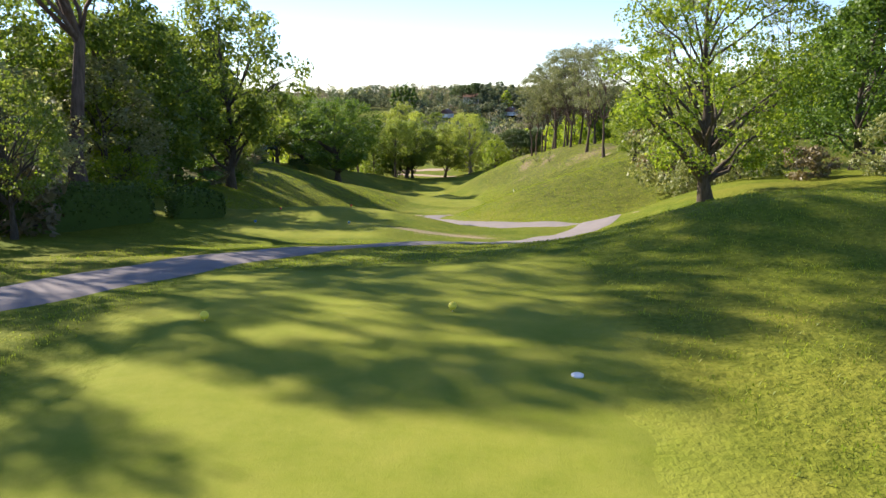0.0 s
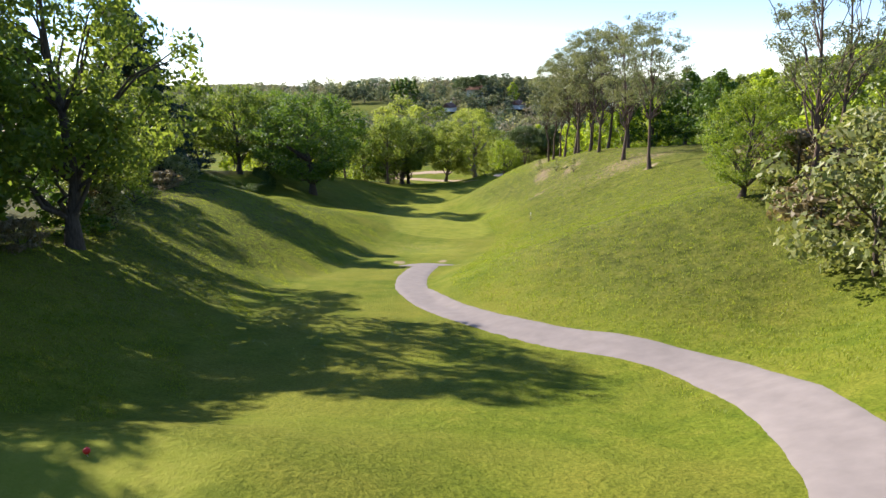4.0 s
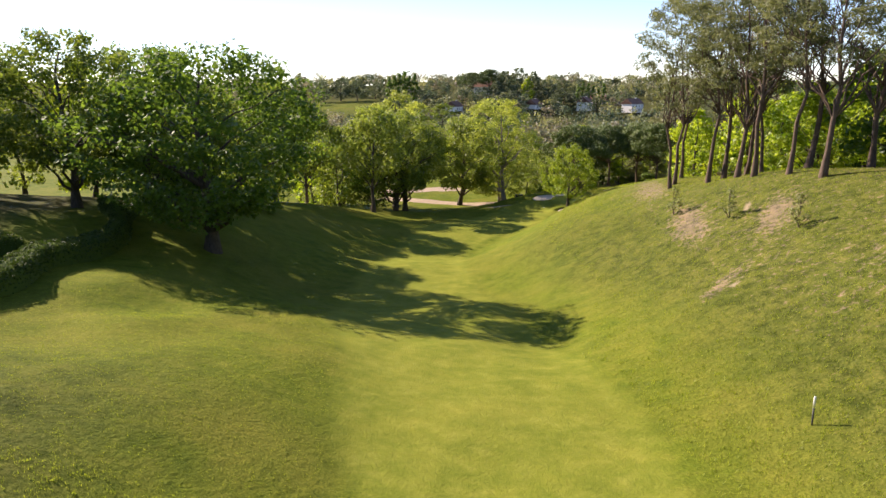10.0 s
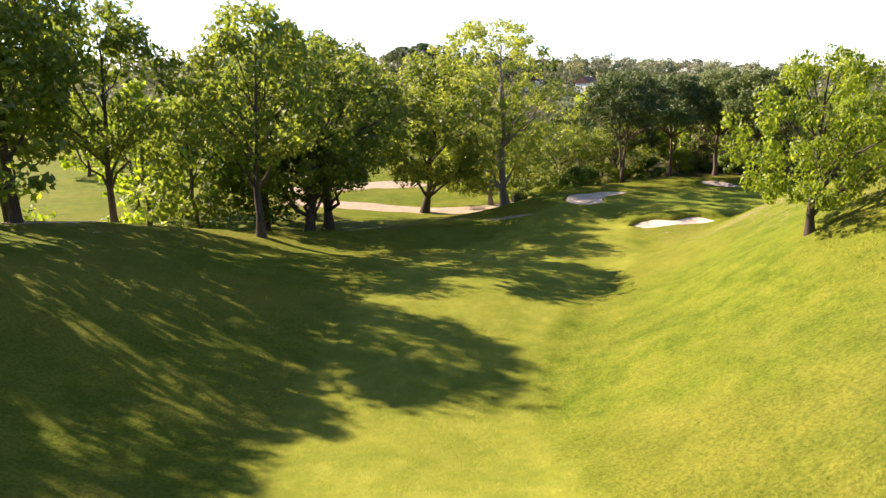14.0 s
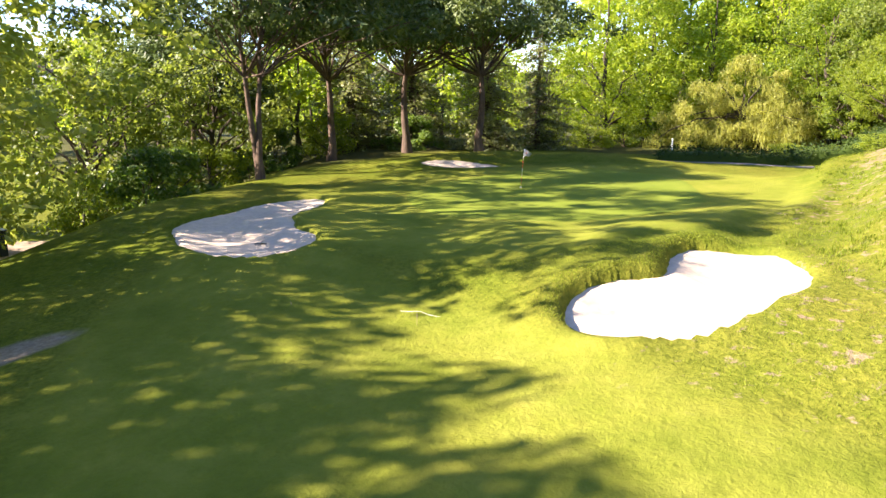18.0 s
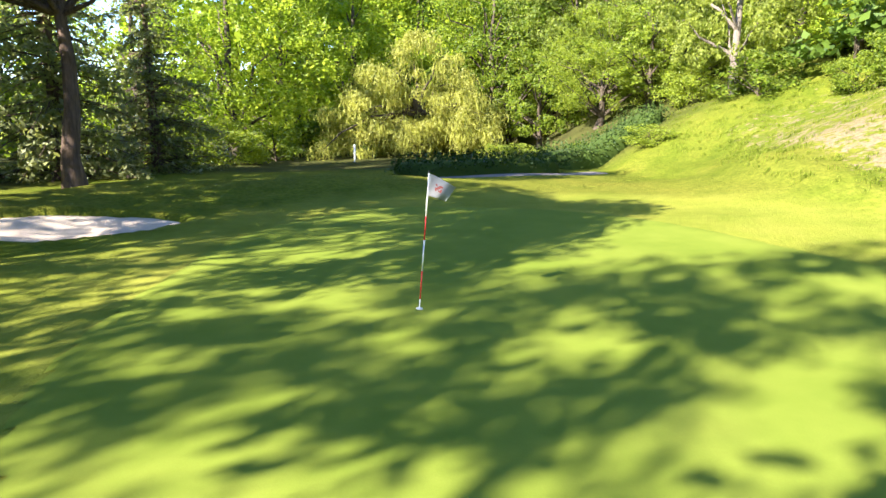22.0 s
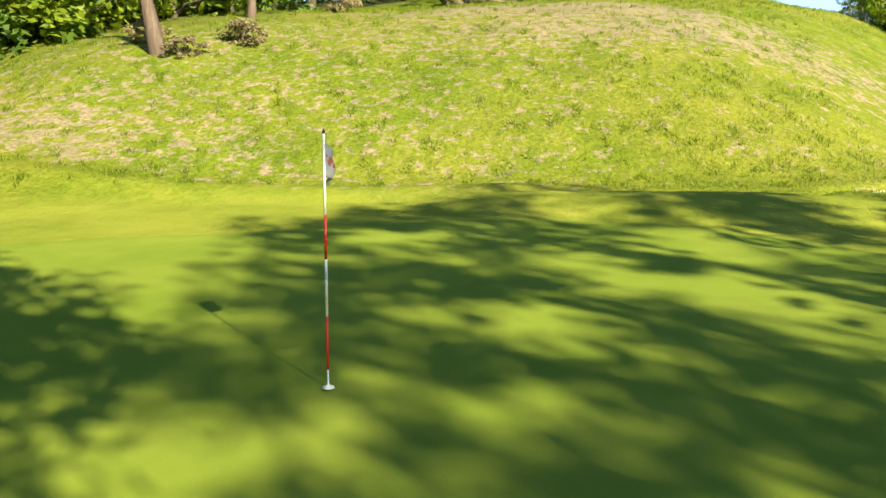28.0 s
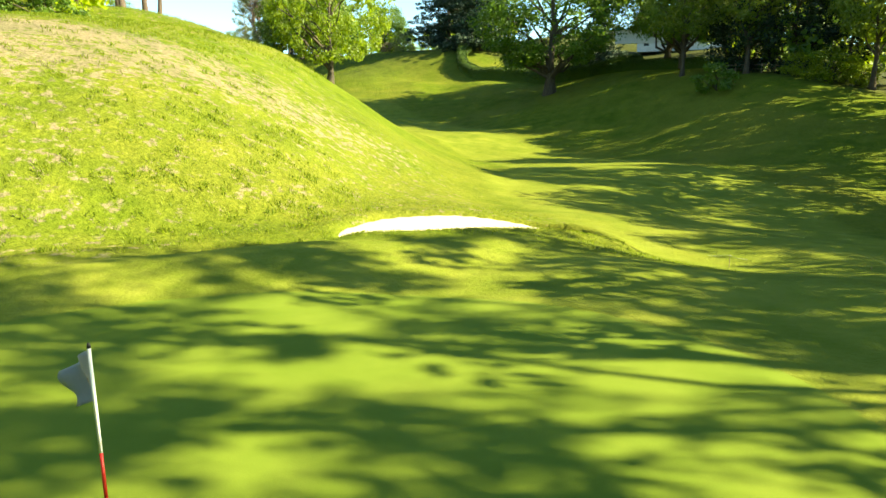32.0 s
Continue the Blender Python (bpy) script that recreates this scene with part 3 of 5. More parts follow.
def willow_meshes(kind, seed, leaf_mat, bark_mat, h=9.8):
    """Several uneven mounds of hanging sprays at different heights."""
    rng = np.random.default_rng(seed)
    mounds = ((0.0, 0.0, 9.0, 9.8), (-3.9, 2.6, 6.5, 7.4), (3.8, -2.6, 6.8, 8.3), (-1.2, -3.6, 6.0, 6.6), (2.2, 3.8, 6.4, 7.0), (5.9, -5.0, 4.6, 5.0), (-5.6, 4.6, 4.8, 5.2), (1.6, -5.2, 4.2, 4.6), (0.0, 0.0, 10.5, 5.2), (0.5, 0.5, 8.0, 3.2))
    pts = np.concatenate([crown_points(rng, int(5 * w), w, 0.12 * t, t, "dome") + np.array([x, y, 0]) for x, y, w, t in mounds])
    pts = pts[rng.permutation(len(pts))]
    wood = [tube([(0, 0, -0.3), (0.1, 0, 1.5), (0, 0.2, h * 0.5)], (0.5, 0.4, 0.25), 9)]
    wood += [limb(rng, (0, 0.1, h * 0.35), c, 0.16, 0.03, 1.0, 7, 0.15) for c in pts[:26]]
    mass = leaf_cloud(rng, pts, rng.uniform(0.45, 1.1, len(pts)), 110, 0.26, 1.0, 0.34, 0.2)
    c = np.repeat(pts, 30, axis=0)
    n = len(c)
    a = rng.uniform(0, 2 * np.pi, n)
    o = np.stack([np.cos(a), np.sin(a), 0 * a], 1) * rng.uniform(0.1, 1.1, n)[:, None]
    top = c + o + np.stack([0 * a, 0 * a, rng.uniform(-0.2, 0.5, n)], 1)
    ln = np.minimum(rng.uniform(0.3, 1.0, n), np.maximum(top[:, 2] - 0.1, 0.2))
    low = top - np.stack([0 * a, 0 * a, ln], 1) + o * rng.uniform(0.0, 0.25, n)[:, None] + rng.normal(size=(n, 3)) * 0.08
    turn_ = rng.uniform(0, 2 * np.pi, n)
    side = np.stack([-np.sin(turn_), np.cos(turn_), 0 * a], 1) * 0.04
    mid = (top + low) / 2 + o * 0.12
    st = np.stack([top, mid + side, low, mid - side], 1).reshape(-1, 3)
    return mesh_np(kind + "_trunk", *joined(wood), bark_mat, True), mesh_np(kind + "_crown", *joined([mass, (st, np.arange(n * 4).reshape(-1, 4))]), leaf_mat)

# ---- the ground: one sheet to the horizon ----
BUNKERS = {  # ellipses of each bunker: x, y, half length, half width, turn
    "front": ((34.3, 174.9, 2.75, 2.25, -25), (38.3, 174.5, 2.7, 2.0, 30), (36.4, 173.9, 2.3, 1.5, 0)),
    "side": ((35.8, 194.4, 3.1, 1.5, 22), (31.2, 191.2, 3.9, 2.1, 75), (32.4, 192.4, 2.6, 2.0, 40), (31.3, 188.9, 1.9, 1.8, 0)),
    "back": ((54.3, 200.0, 2.9, 1.7, -48),),
}


def blob(x, y, ells):
    """Above 0 inside the joined ellipses, about metres from the rim."""
    f = np.full(np.shape(x), -99.0)
    for cx, cy, rx, ry, turn in ells:
        c, s = np.cos(np.radians(turn)), np.sin(np.radians(turn))
        u, v = ((x - cx) * c + (y - cy) * s) / rx, (-(x - cx) * s + (y - cy) * c) / ry
        g = (1 - np.sqrt(u * u + v * v + 1e-9)) * min(rx, ry)
        f = np.maximum(f, g) + 0.45 * np.exp(-np.minimum(np.abs(f - g), 30) / 0.45) * 0.69
    return f - 0.03 + 0.06 * np.sin(x * 1.3 + y) + 0.03 * np.sin(y * 2.9 - x * 1.3)


def bunker_rim(x, y):
    return np.maximum.reduce([blob(x, y, e) for e in BUNKERS.values()])


def ground_height(x, y):
    rim = bunker_rim(x, y)
    back = step(-0.6, 0.6, (y - 174.6) - 0.25 * (x - 36)) * (x > 28) * (y < 182)
    lip = (0.05 + 0.22 * back) * np.exp(-((rim + 0.35) / 0.5) ** 2) * (rim < 0.2)
    return height(x, y) + lip - 0.75 * step(-0.05, 0.3, rim)


def ground_z(x, y):
    return float(ground_height(np.array([float(x)]), np.array([float(y)]))[0])


FAIR_Y = [46, 49, 56, 62, 72, 85, 108, 126, 138, 146, 153, 160, 168, 176, 186, 200]
FAIR_L = [12, 6.5, 2.9, 2.2, 1.2, -2.0, -2.5, -1.0, 0.5, 2.0, 3.5, 6, 10, 17, 24, 40]
FAIR_R = [12, 16.8, 18.4, 18.6, 17.4, 14.7, 11.2, 10.2, 12.2, 15.5, 21, 26, 29, 31, 32, 41]


def mown_mask(x, y):
    inside = np.minimum(x - spline(y, FAIR_Y, FAIR_L), spline(y, FAIR_Y, FAIR_R) - x)
    f = 0.5 + np.clip(inside, -3, 3) / 5.0
    f = np.minimum(np.where((y < 46) | (y > 199), 0, f), 0.56)
    collar = 0.5 + np.clip(1 - np.hypot((x - 48.5) / 16.0, (y - 187.5) / 11.0), -0.2, 0.2) * 2.5
    fore = 0.5 + np.clip(np.minimum(np.minimum(x + 2.5, 6.5 - x), np.minimum(y + 57, -43 - y)), -2, 2) / 3
    back_tee = 0.5 + np.clip(np.minimum(np.minimum(x - 4.0, 13.4 - x), np.minimum(y + 100, -77.0 - y)), -2, 2) / 3.5
    apron = 0.52 * bump(x, y, 10.2, 33, 8.0, 15.0)
    return np.clip(np.maximum.reduce([f, collar, fore, back_tee, apron]), 0, 1)


def dry_mask(x, y):
    slope = step(22, 34, x) * (1 - step(58, 70, x)) * step(40, 70, y) * (1 - step(172, 178, y))
    hill = step(40, 48, x) * (1 - step(78, 86, x)) * step(150, 158, y) * (1 - step(176.5, 179.5, y + 0.0 * x))
    d = np.maximum(0.42 * slope, 0.46 * hill)
    for cx, cy, rx, ry, turn, k in ((67, 176.6, 6.5, 2.4, 6, 0.24), (62, 171, 11, 5, 10, 0.06), (50, 158, 9, 2.0, 0, 0.5), (29.5, 78.2, 3, 1, 40, 0.5), (38, 88, 4, 1.5, 60, 0.45),
                                    (33, 96, 5, 1.6, 80, 0.5), (10.2, -53.2, 6.5, 2.6, -8, 0.5), (9, 36, 9, 11, 0, 0.5), (14, -50, 4, 2.2, 55, 0.3), (36, 120, 8, 2, 80, 0.4), (45, 68, 6, 5, 0, 0.35), (44, 162, 12, 2.4, 8, 0.3)):
        d = d + k * bump(x, y, cx, cy, rx, ry, turn)
    return np.clip(d, 0, 1)


def bare_mask(x, y):
    d = 0 * x
    for cx, cy, rx, ry, turn, k in ((6.5, 21.6, 0.8, 2.2, 5, 0.9), (11.5, 22.4, 0.7, 1.9, -10, 0.85), (15.9, 42, 0.22, 2.5, -8, 0.8), (10.2, -53.0, 4.6, 1.15, -8, 0.85), (17, 50, 0.3, 2.5, -10, 0.55),
                                    (24, -44.5, 0.35, 2.6, 20, 0.8), (30.5, 77.4, 1.5, 0.35, 40, 0.8), (37.5, 93, 2.0, 0.5, 60, 0.7),
                                    (56.5, 133, 6, 2.0, 0, 0.8), (53, 150, 4, 1.2, 10, 0.75), (20.6, 186.6, 3.6, 0.9, -5, 1.0), (46, 59, 2.6, 1.2, 30, 0.7)):
        d = np.maximum(d, k * bump(x, y, cx, cy, rx, ry, turn))
    return np.clip(d, 0, 1)


# Where the ground takes the brown, shade-darkened woodland floor colour.
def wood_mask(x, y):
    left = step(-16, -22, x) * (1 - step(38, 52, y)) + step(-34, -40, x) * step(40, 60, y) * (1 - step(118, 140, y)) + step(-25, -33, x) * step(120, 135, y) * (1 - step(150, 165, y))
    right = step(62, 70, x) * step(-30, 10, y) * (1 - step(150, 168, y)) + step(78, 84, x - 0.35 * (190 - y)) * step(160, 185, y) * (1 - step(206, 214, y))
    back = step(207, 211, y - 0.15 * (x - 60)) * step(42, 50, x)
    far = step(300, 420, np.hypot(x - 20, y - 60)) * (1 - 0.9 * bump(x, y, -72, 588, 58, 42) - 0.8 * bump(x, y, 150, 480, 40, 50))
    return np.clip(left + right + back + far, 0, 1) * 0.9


def long_mask(x, y):
    foot = spline(y, ST_Y, RIGHT_FOOT)
    right = step(3, 13, x - foot) * step(-32, -12, y) * (1 - step(95, 140, y))
    left = step(-2, -9, x) * step(-30, 0, y) * (1 - step(50, 70, y)) * 0.75
    return np.clip(right + left, 0, 1)


def spaced(inner, reach, start):
    """Grid lines that widen away from the middle stretch."""
    out, s, v = [], start, inner
    while abs(v) < reach:
        s *= 1.22
        v += s
        out.append(v)
    return out


gx = np.concatenate([[-u for u in spaced(42, 3200, 0.9)][::-1], np.arange(-42, 27, 0.8), np.arange(27, 62, 0.3), np.arange(62, 112, 0.8), spaced(112, 3200, 1.0)])
gy = np.concatenate([[-u for u in spaced(106, 3200, 0.9)][::-1], np.arange(-106, 168, 0.8), np.arange(168, 206, 0.3), np.arange(206, 236, 0.9), spaced(236, 3200, 1.0)])
X, Y = np.meshgrid(gx, gy)
nx, ny = len(gx), len(gy)
i, j = np.meshgrid(np.arange(ny - 1), np.arange(nx - 1), indexing="ij")
quads = np.stack([i * nx + j, i * nx + j + 1, (i + 1) * nx + j + 1, (i + 1) * nx + j], -1).reshape(-1, 4)
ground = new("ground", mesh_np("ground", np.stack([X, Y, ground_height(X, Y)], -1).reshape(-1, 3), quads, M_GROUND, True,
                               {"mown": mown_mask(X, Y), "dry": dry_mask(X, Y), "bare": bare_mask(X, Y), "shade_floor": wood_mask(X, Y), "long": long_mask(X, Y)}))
tagged(ground, "rolling valley of rough grass with a mown fairway down its floor", "ground", kind="structure")


def patch(name, inside, x0, x1, y0, y1, cell, lift, mat, label, category, zf=None):
    """A surface of its own that follows the ground inside an outline."""
    xs, ys = np.arange(x0, x1, cell), np.arange(y0, y1, cell)
    px, py = np.meshgrid(xs, ys)
    f = inside(px, py)
    pz = (zf or ground_height)(px, py) + lift - 0.06 * step(0.25, -0.15, f)
    n = len(xs)
    a, b = np.meshgrid(np.arange(len(ys) - 1), np.arange(n - 1), indexing="ij")
    q = np.stack([a * n + b, a * n + b + 1, (a + 1) * n + b + 1, (a + 1) * n + b], -1).reshape(-1, 4)
    q = q[(f.ravel()[q] > -0.15).all(1)]
    use, q = np.unique(q, return_inverse=True)
    v = np.stack([px, py, pz], -1).reshape(-1, 3)[use]
    ob = new(name, mesh_np(name, v, q.reshape(-1, 4), mat, True))
    return tagged(ob, label, category, kind="structure")


def green_shape(x, y):
    c, s = np.cos(0.22), np.sin(0.22)
    u, v = (x - 49.2) * c + (y - 188.0) * s, -(x - 49.2) * s + (y - 188.0) * c
    a = np.arctan2(v, u)
    return (1 + 0.05 * np.sin(3 * a + 1) + 0.03 * np.sin(2 * a) - np.hypot(u / 10.6, v / 7.2)) * 8


patch("green", green_shape, 36, 62, 176, 200, 0.3, 0.03, M_GREEN, "closely mown putting green in dappled shade", "putting green")
patch("tee_box", lambda x, y: np.minimum(np.minimum(x - 4.7, 12.6 - x), np.minimum(y + 99, -77.8 - y)) * 0.5 + 0.1 * np.sin(y * 0.9) + 0.06 * np.sin(y * 3.1 + x), 4, 14, -100, -77, 0.3, 0.022, M_TEE, "flat mown tee box with pale worn turf", "tee box")
for key, ells in BUNKERS.items():
    xs, ys = [e[0] for e in ells], [e[1] for e in ells]
    patch("bunker_sand", lambda x, y, e=ells: blob(x, y, e), min(xs) - 5, max(xs) + 5, min(ys) - 5, max(ys) + 5, 0.15, 0.0, M_SAND,
          {"front": "sunlit white sand bunker with a ragged grass lip", "side": "pale sand bunker in dappled tree shade", "back": "small pale sand bunker behind the green"}[key], "bunker",
          zf=lambda x, y: height(x, y) - 0.10 - 0.26 * step(0.0, 1.6, bunker_rim(x, y)) + 0.012 * np.sin(x * 9 + 2 * np.sin(y * 3)))


def ribbon(name, pts, width, mat, label, category, lift=0.05, edge=None):
    """A path laid on the ground along a smooth line; edge: a rough verge under it."""
    p = np.array(pts, float)
    t = np.concatenate([[0], np.cumsum(np.hypot(*np.diff(p, axis=0).T))])
    s = np.arange(0, t[-1], 0.6)
    x, y = spline(s, t, p[:, 0]), spline(s, t, p[:, 1])
    k = np.ones(7) / 7
    x, y = np.convolve(np.pad(x, 3, "edge"), k, "valid"), np.convolve(np.pad(y, 3, "edge"), k, "valid")
    d = np.stack([np.gradient(x), np.gradient(y)], 1)
    d /= np.linalg.norm(d, axis=1)[:, None]
    wob = 0.035 * np.sin(s * 0.5) + 0.025 * np.sin(s * 2.3 + 1)
    off = np.linspace(-0.5, 0.5, 9)
    lat = off[None] * (width + (2 * wob)[:, None] * np.sign(off)[None])
    vx, vy = x[:, None] - d[:, 1:2] * lat, y[:, None] + d[:, 0:1] * lat
    crown = lift - 0.10 * (np.abs(off) > 0.49)[None]
    v = np.stack([vx, vy, ground_height(vx, vy) + crown], -1).reshape(-1, 3)
    a, b = np.meshgrid(np.arange(len(s) - 1), np.arange(8), indexing="ij")
    q = np.stack([a * 9 + b, (a + 1) * 9 + b, (a + 1) * 9 + b + 1, a * 9 + b + 1], -1).reshape(-1, 4)[:, ::-1]
    ob = new(name, mesh_np(name, v, q, mat, True))
    tagged(ob, label, category, kind="structure")
    if edge:
        lo = ribbon("path_verge", pts, width + 0.14, edge, "crumbling pale verge of dry earth along the path", "verge", lift - 0.018)
    return ob


CART_PATH = [(-9, -92), (-4.5, -87.5), (-1.2, -83.3), (0.6, -79), (2.2, -73.6), (4.6, -69.6), (7.6, -67.2), (10.4, -65.3), (12.4, -62.5), (14.4, -58), (16.8, -54), (19.1, -50.3), (21.4, -46), (22.9, -41), (24, -34.6),
             (23.6, -28.7), (21.4, -24.5), (17.7, -20.1), (14.9, -16), (13, -12.5), (11.3, -8.5), (9.8, -3.5), (8.8, 1.5), (8.6, 7), (9.1, 13), (9.8, 19)]
ribbon("cart_path", CART_PATH, 3.25, M_ASPHALT, "winding worn grey-pink asphalt cart path", "path", 0.06, M_EDGE)
patch("cart_path_end", lambda x, y: blob(x, y, ((9.8, 18.4, 2.1, 1.5, 0), (8.2, 19.0, 1.1, 0.4, 16), (11.8, 18.8, 1.5, 0.32, -18))), 4, 16, 15, 22, 0.16, 0.066, M_ASPHALT, "flared broken asphalt end of the cart path", "path")
ribbon("dirt_track", [(-9, 216), (2, 211), (10, 207.8), (16, 206.2), (22, 207.5), (27.5, 211), (31, 217)], 6.2, M_DIRT, "bare earth track under the trees below the green", "track", 0.06)
ribbon("back_path", [(71, 195), (73.5, 192), (77, 187), (79.5, 184)], 1.6, M_ASPHALT, "narrow grey path behind the green", "path", 0.05)
ribbon("meadow_path", [(-26, 190), (-22, 181), (-20, 172), (-26, 163)], 2.2, M_DIRT, "pale path curving over the lower lawn", "path", 0.05)
patch("waste_area", lambda x, y: blob(x, y, ((-3, 229, 9, 4.5, 15), (8, 233, 7, 4, 0))), -16, 20, 220, 242, 0.5, 0.04, M_DIRT, "broad pale sandy waste area on the low meadow", "sand area")

# ---- trees: one of each kind is built, the others are copies ----
BUILD = {
    "oak": lambda: tree_meshes("oak", 3, M_OAK, M_BARK, 20, 16, 0.26, 210, 74, 0.42, 1.35, "round", 0.5, limbs=22),
    "oak_lean": lambda: tree_meshes("oak_lean", 3, M_OAK, M_BARK, 20, 16, 0.24, 230, 74, 0.42, 1.35, "round", 0.5, limbs=22, lean=-0.02, shift=(1.2, -2.6)),
    "oak_wide": lambda: tree_meshes("oak_wide", 5, M_DARKOAK, M_BARK, 20, 19, 0.21, 280, 74, 0.44, 1.5, "round", 0.6, limbs=26),
    "oak_dark": lambda: tree_meshes("oak_dark", 7, M_DARKOAK, M_BARK, 22, 14, 0.12, 190, 70, 0.45, 1.4, "tall", 0.45),
    "oak_small": lambda: tree_meshes("oak_small", 11, M_CHERRY, M_BARK, 10, 10.5, 0.16, 150, 76, 0.28, 0.85, "round", 0.32, limbs=16),
    "bright": lambda: tree_meshes("bright", 13, M_BRIGHT, M_BARK, 20, 13, 0.06, 180, 84, 0.29, 1.2, "tall", 0.35),
    "bright_wide": lambda: tree_meshes("bright_wide", 17, M_BRIGHT, M_BARK, 22, 16, 0.05, 230, 84, 0.32, 1.45, "round", 0.4),
    "pale": lambda: tree_meshes("pale", 19, M_PALE, M_PALEBARK, 24, 20.5, 0.10, 340, 66, 0.36, 1.0, "round", 0.5, slim=0.52, lean=-0.04, shift=(-2.2, 1.0)),
    "airy": lambda: tree_meshes("airy", 23, M_OAK, M_BARK, 14, 12, 0.28, 130, 60, 0.34, 1.05, "round", 0.36, lean=0.04, limbs=30),
    "pine": lambda: tree_meshes("pine", 29, M_PINE, M_PINEBARK, 24, 10.5, 0.44, 105, 66, 0.46, 1.0, "round", 0.27, lean=-0.04, slim=0.2, flat=0.72, limbs=22),
    "pine_thin": lambda: tree_meshes("pine_thin", 31, M_PINE, M_PINEBARK, 23, 8.5, 0.42, 84, 62, 0.44, 0.9, "round", 0.20, lean=0.02, slim=0.2, flat=0.72, limbs=18),
    "pine_open": lambda: tree_meshes("pine_open", 37, M_PINE, M_PINEBARK, 24, 12, 0.40, 104, 62, 0.46, 0.95, "round", 0.25, lean=-0.07, slim=0.2, flat=0.68, limbs=26),
    "pine_full": lambda: tree_meshes("pine_full", 139, M_PINE, M_PINEBARK, 24, 13, 0.46, 78, 60, 0.58, 1.2, "round", 0.42, lean=0.02, slim=0.26, flat=0.55, limbs=26),
    "umbrella": lambda: tree_meshes("umbrella", 41, M_UMBRELLA, M_PINEBARK, 16, 16.5, 0.54, 240, 72, 0.48, 1.25, "dome", 0.36, lean=0.02, slim=0.3, flat=0.6, limbs=30),
    "umbrella_twin": lambda: tree_meshes("umbrella_twin", 43, M_UMBRELLA, M_PINEBARK, 16, 17, 0.54, 260, 76, 0.48, 1.25, "dome", 0.30, stems=2, slim=0.3, flat=0.6, limbs=18),
    "cedar": lambda: conifer_meshes("cedar", 47, M_CEDAR, M_BARK, 25, 17, 0.04, 260, 0.6, 0.10, 17),
    "spruce": lambda: conifer_meshes("spruce", 53, M_SPRUCE, M_PINEBARK, 17, 9.5, 0.02, 190, 0.42, 0.25, 15),
    "cherry": lambda: tree_meshes("cherry", 101, M_CHERRY, M_BARK, 15, 12.5, 0.16, 230, 96, 0.22, 1.0, "round", 0.42, lean=0.05, limbs=34),
    "poplar": lambda: tree_meshes("poplar", 103, M_DARKOAK, M_BARK, 16, 3.2, 0.05, 26, 18, 1.2, 0.9, "tall", 0.2, limbs=3),
    "sapling": lambda: tree_meshes("sapling", 107, M_SPRUCE, M_BARK, 3.0, 2.0, 0.15, 22, 16, 0.28, 0.3, "tall", 0.04, limbs=12, slim=0.25),
    "oak_high": lambda: tree_meshes("oak_high", 109, M_OAK, M_BARK, 20, 14, 0.36, 130, 56, 0.55, 1.5, "round", 0.42, limbs=14),
    "grey": lambda: tree_meshes("grey", 113, M_GREY, M_BARK, 12, 9, 0.05, 130, 60, 0.3, 1.0, "round", 0.2, limbs=24),
    "pale_lo": lambda: tree_meshes("pale_lo", 127, M_PALE, M_BARK, 24, 17, 0.1, 110, 34, 0.9, 1.8, "round", 0.4, limbs=6),
    "far_round": lambda: tree_meshes("far_round", 131, M_FAR_HAZE, M_BARK, 20, 15, 0.1, 90, 30, 1.0, 1.6, "round", 0.4, limbs=5),
    "oak_lo": lambda: tree_meshes("oak_lo", 83, M_OAK, M_BARK, 20, 15, 0.12, 88, 32, 0.86, 1.6, "round", 0.4, limbs=6),
    "dark_lo": lambda: tree_meshes("dark_lo", 89, M_DARKOAK, M_BARK, 20, 14, 0.1, 88, 32, 0.86, 1.5, "tall", 0.4, limbs=8),
    "bright_lo": lambda: tree_meshes("bright_lo", 97, M_BRIGHT, M_BARK, 20, 14, 0.06, 88, 32, 0.86, 1.5, "tall", 0.35, limbs=8),
    "willow": lambda: willow_meshes("willow", 59, M_WILLOW, M_BARK),
    "shrub": lambda: tree_meshes("shrub", 61, M_DARKOAK, M_BARK, 3.2, 4.2, 0.02, 46, 60, 0.26, 0.55, "dome", 0.08, limbs=10),
    "bush": lambda: tree_meshes("bush", 67, M_CHERRY, M_BARK, 3.4, 4.0, 0.02, 46, 80, 0.19, 0.6, "round", 0.08, limbs=10),
    "blossom": lambda: tree_meshes("blossom", 71, M_BLOSSOM, M_BARK, 4.5, 5.2, 0.02, 60, 60, 0.24, 0.65, "round", 0.1, limbs=12),
    "heath": lambda: tree_meshes("heath", 73, M_HEATH, M_BARK, 2.2, 3.0, 0.05, 30, 50, 0.24, 0.45, "round", 0.05, limbs=8),
    "holly": lambda: tree_meshes("holly", 79, M_CEDAR, M_BARK, 9, 6, 0.03, 110, 80, 0.24, 0.9, "tall", 0.2),
}
NOMINAL = {"pine_full": 24, "far_round": 20, "pale_lo": 24, "grey": 12, "oak_high": 20, "sapling": 3, "cherry": 15, "poplar": 16, "oak_lo": 20, "dark_lo": 20, "bright_lo": 20, "oak": 20, "oak_lean": 20, "oak_wide": 20, "oak_dark": 22, "oak_small": 10, "bright": 20, "bright_wide": 22, "pale": 24, "airy": 14, "pine": 24, "pine_thin": 23, "pine_open": 24, "umbrella": 16,
           "umbrella_twin": 16, "cedar": 25, "spruce": 17, "willow": 9.8, "shrub": 3.2, "bush": 3.4, "blossom": 4.5, "heath": 2.2, "holly": 9}
FIRST = {}
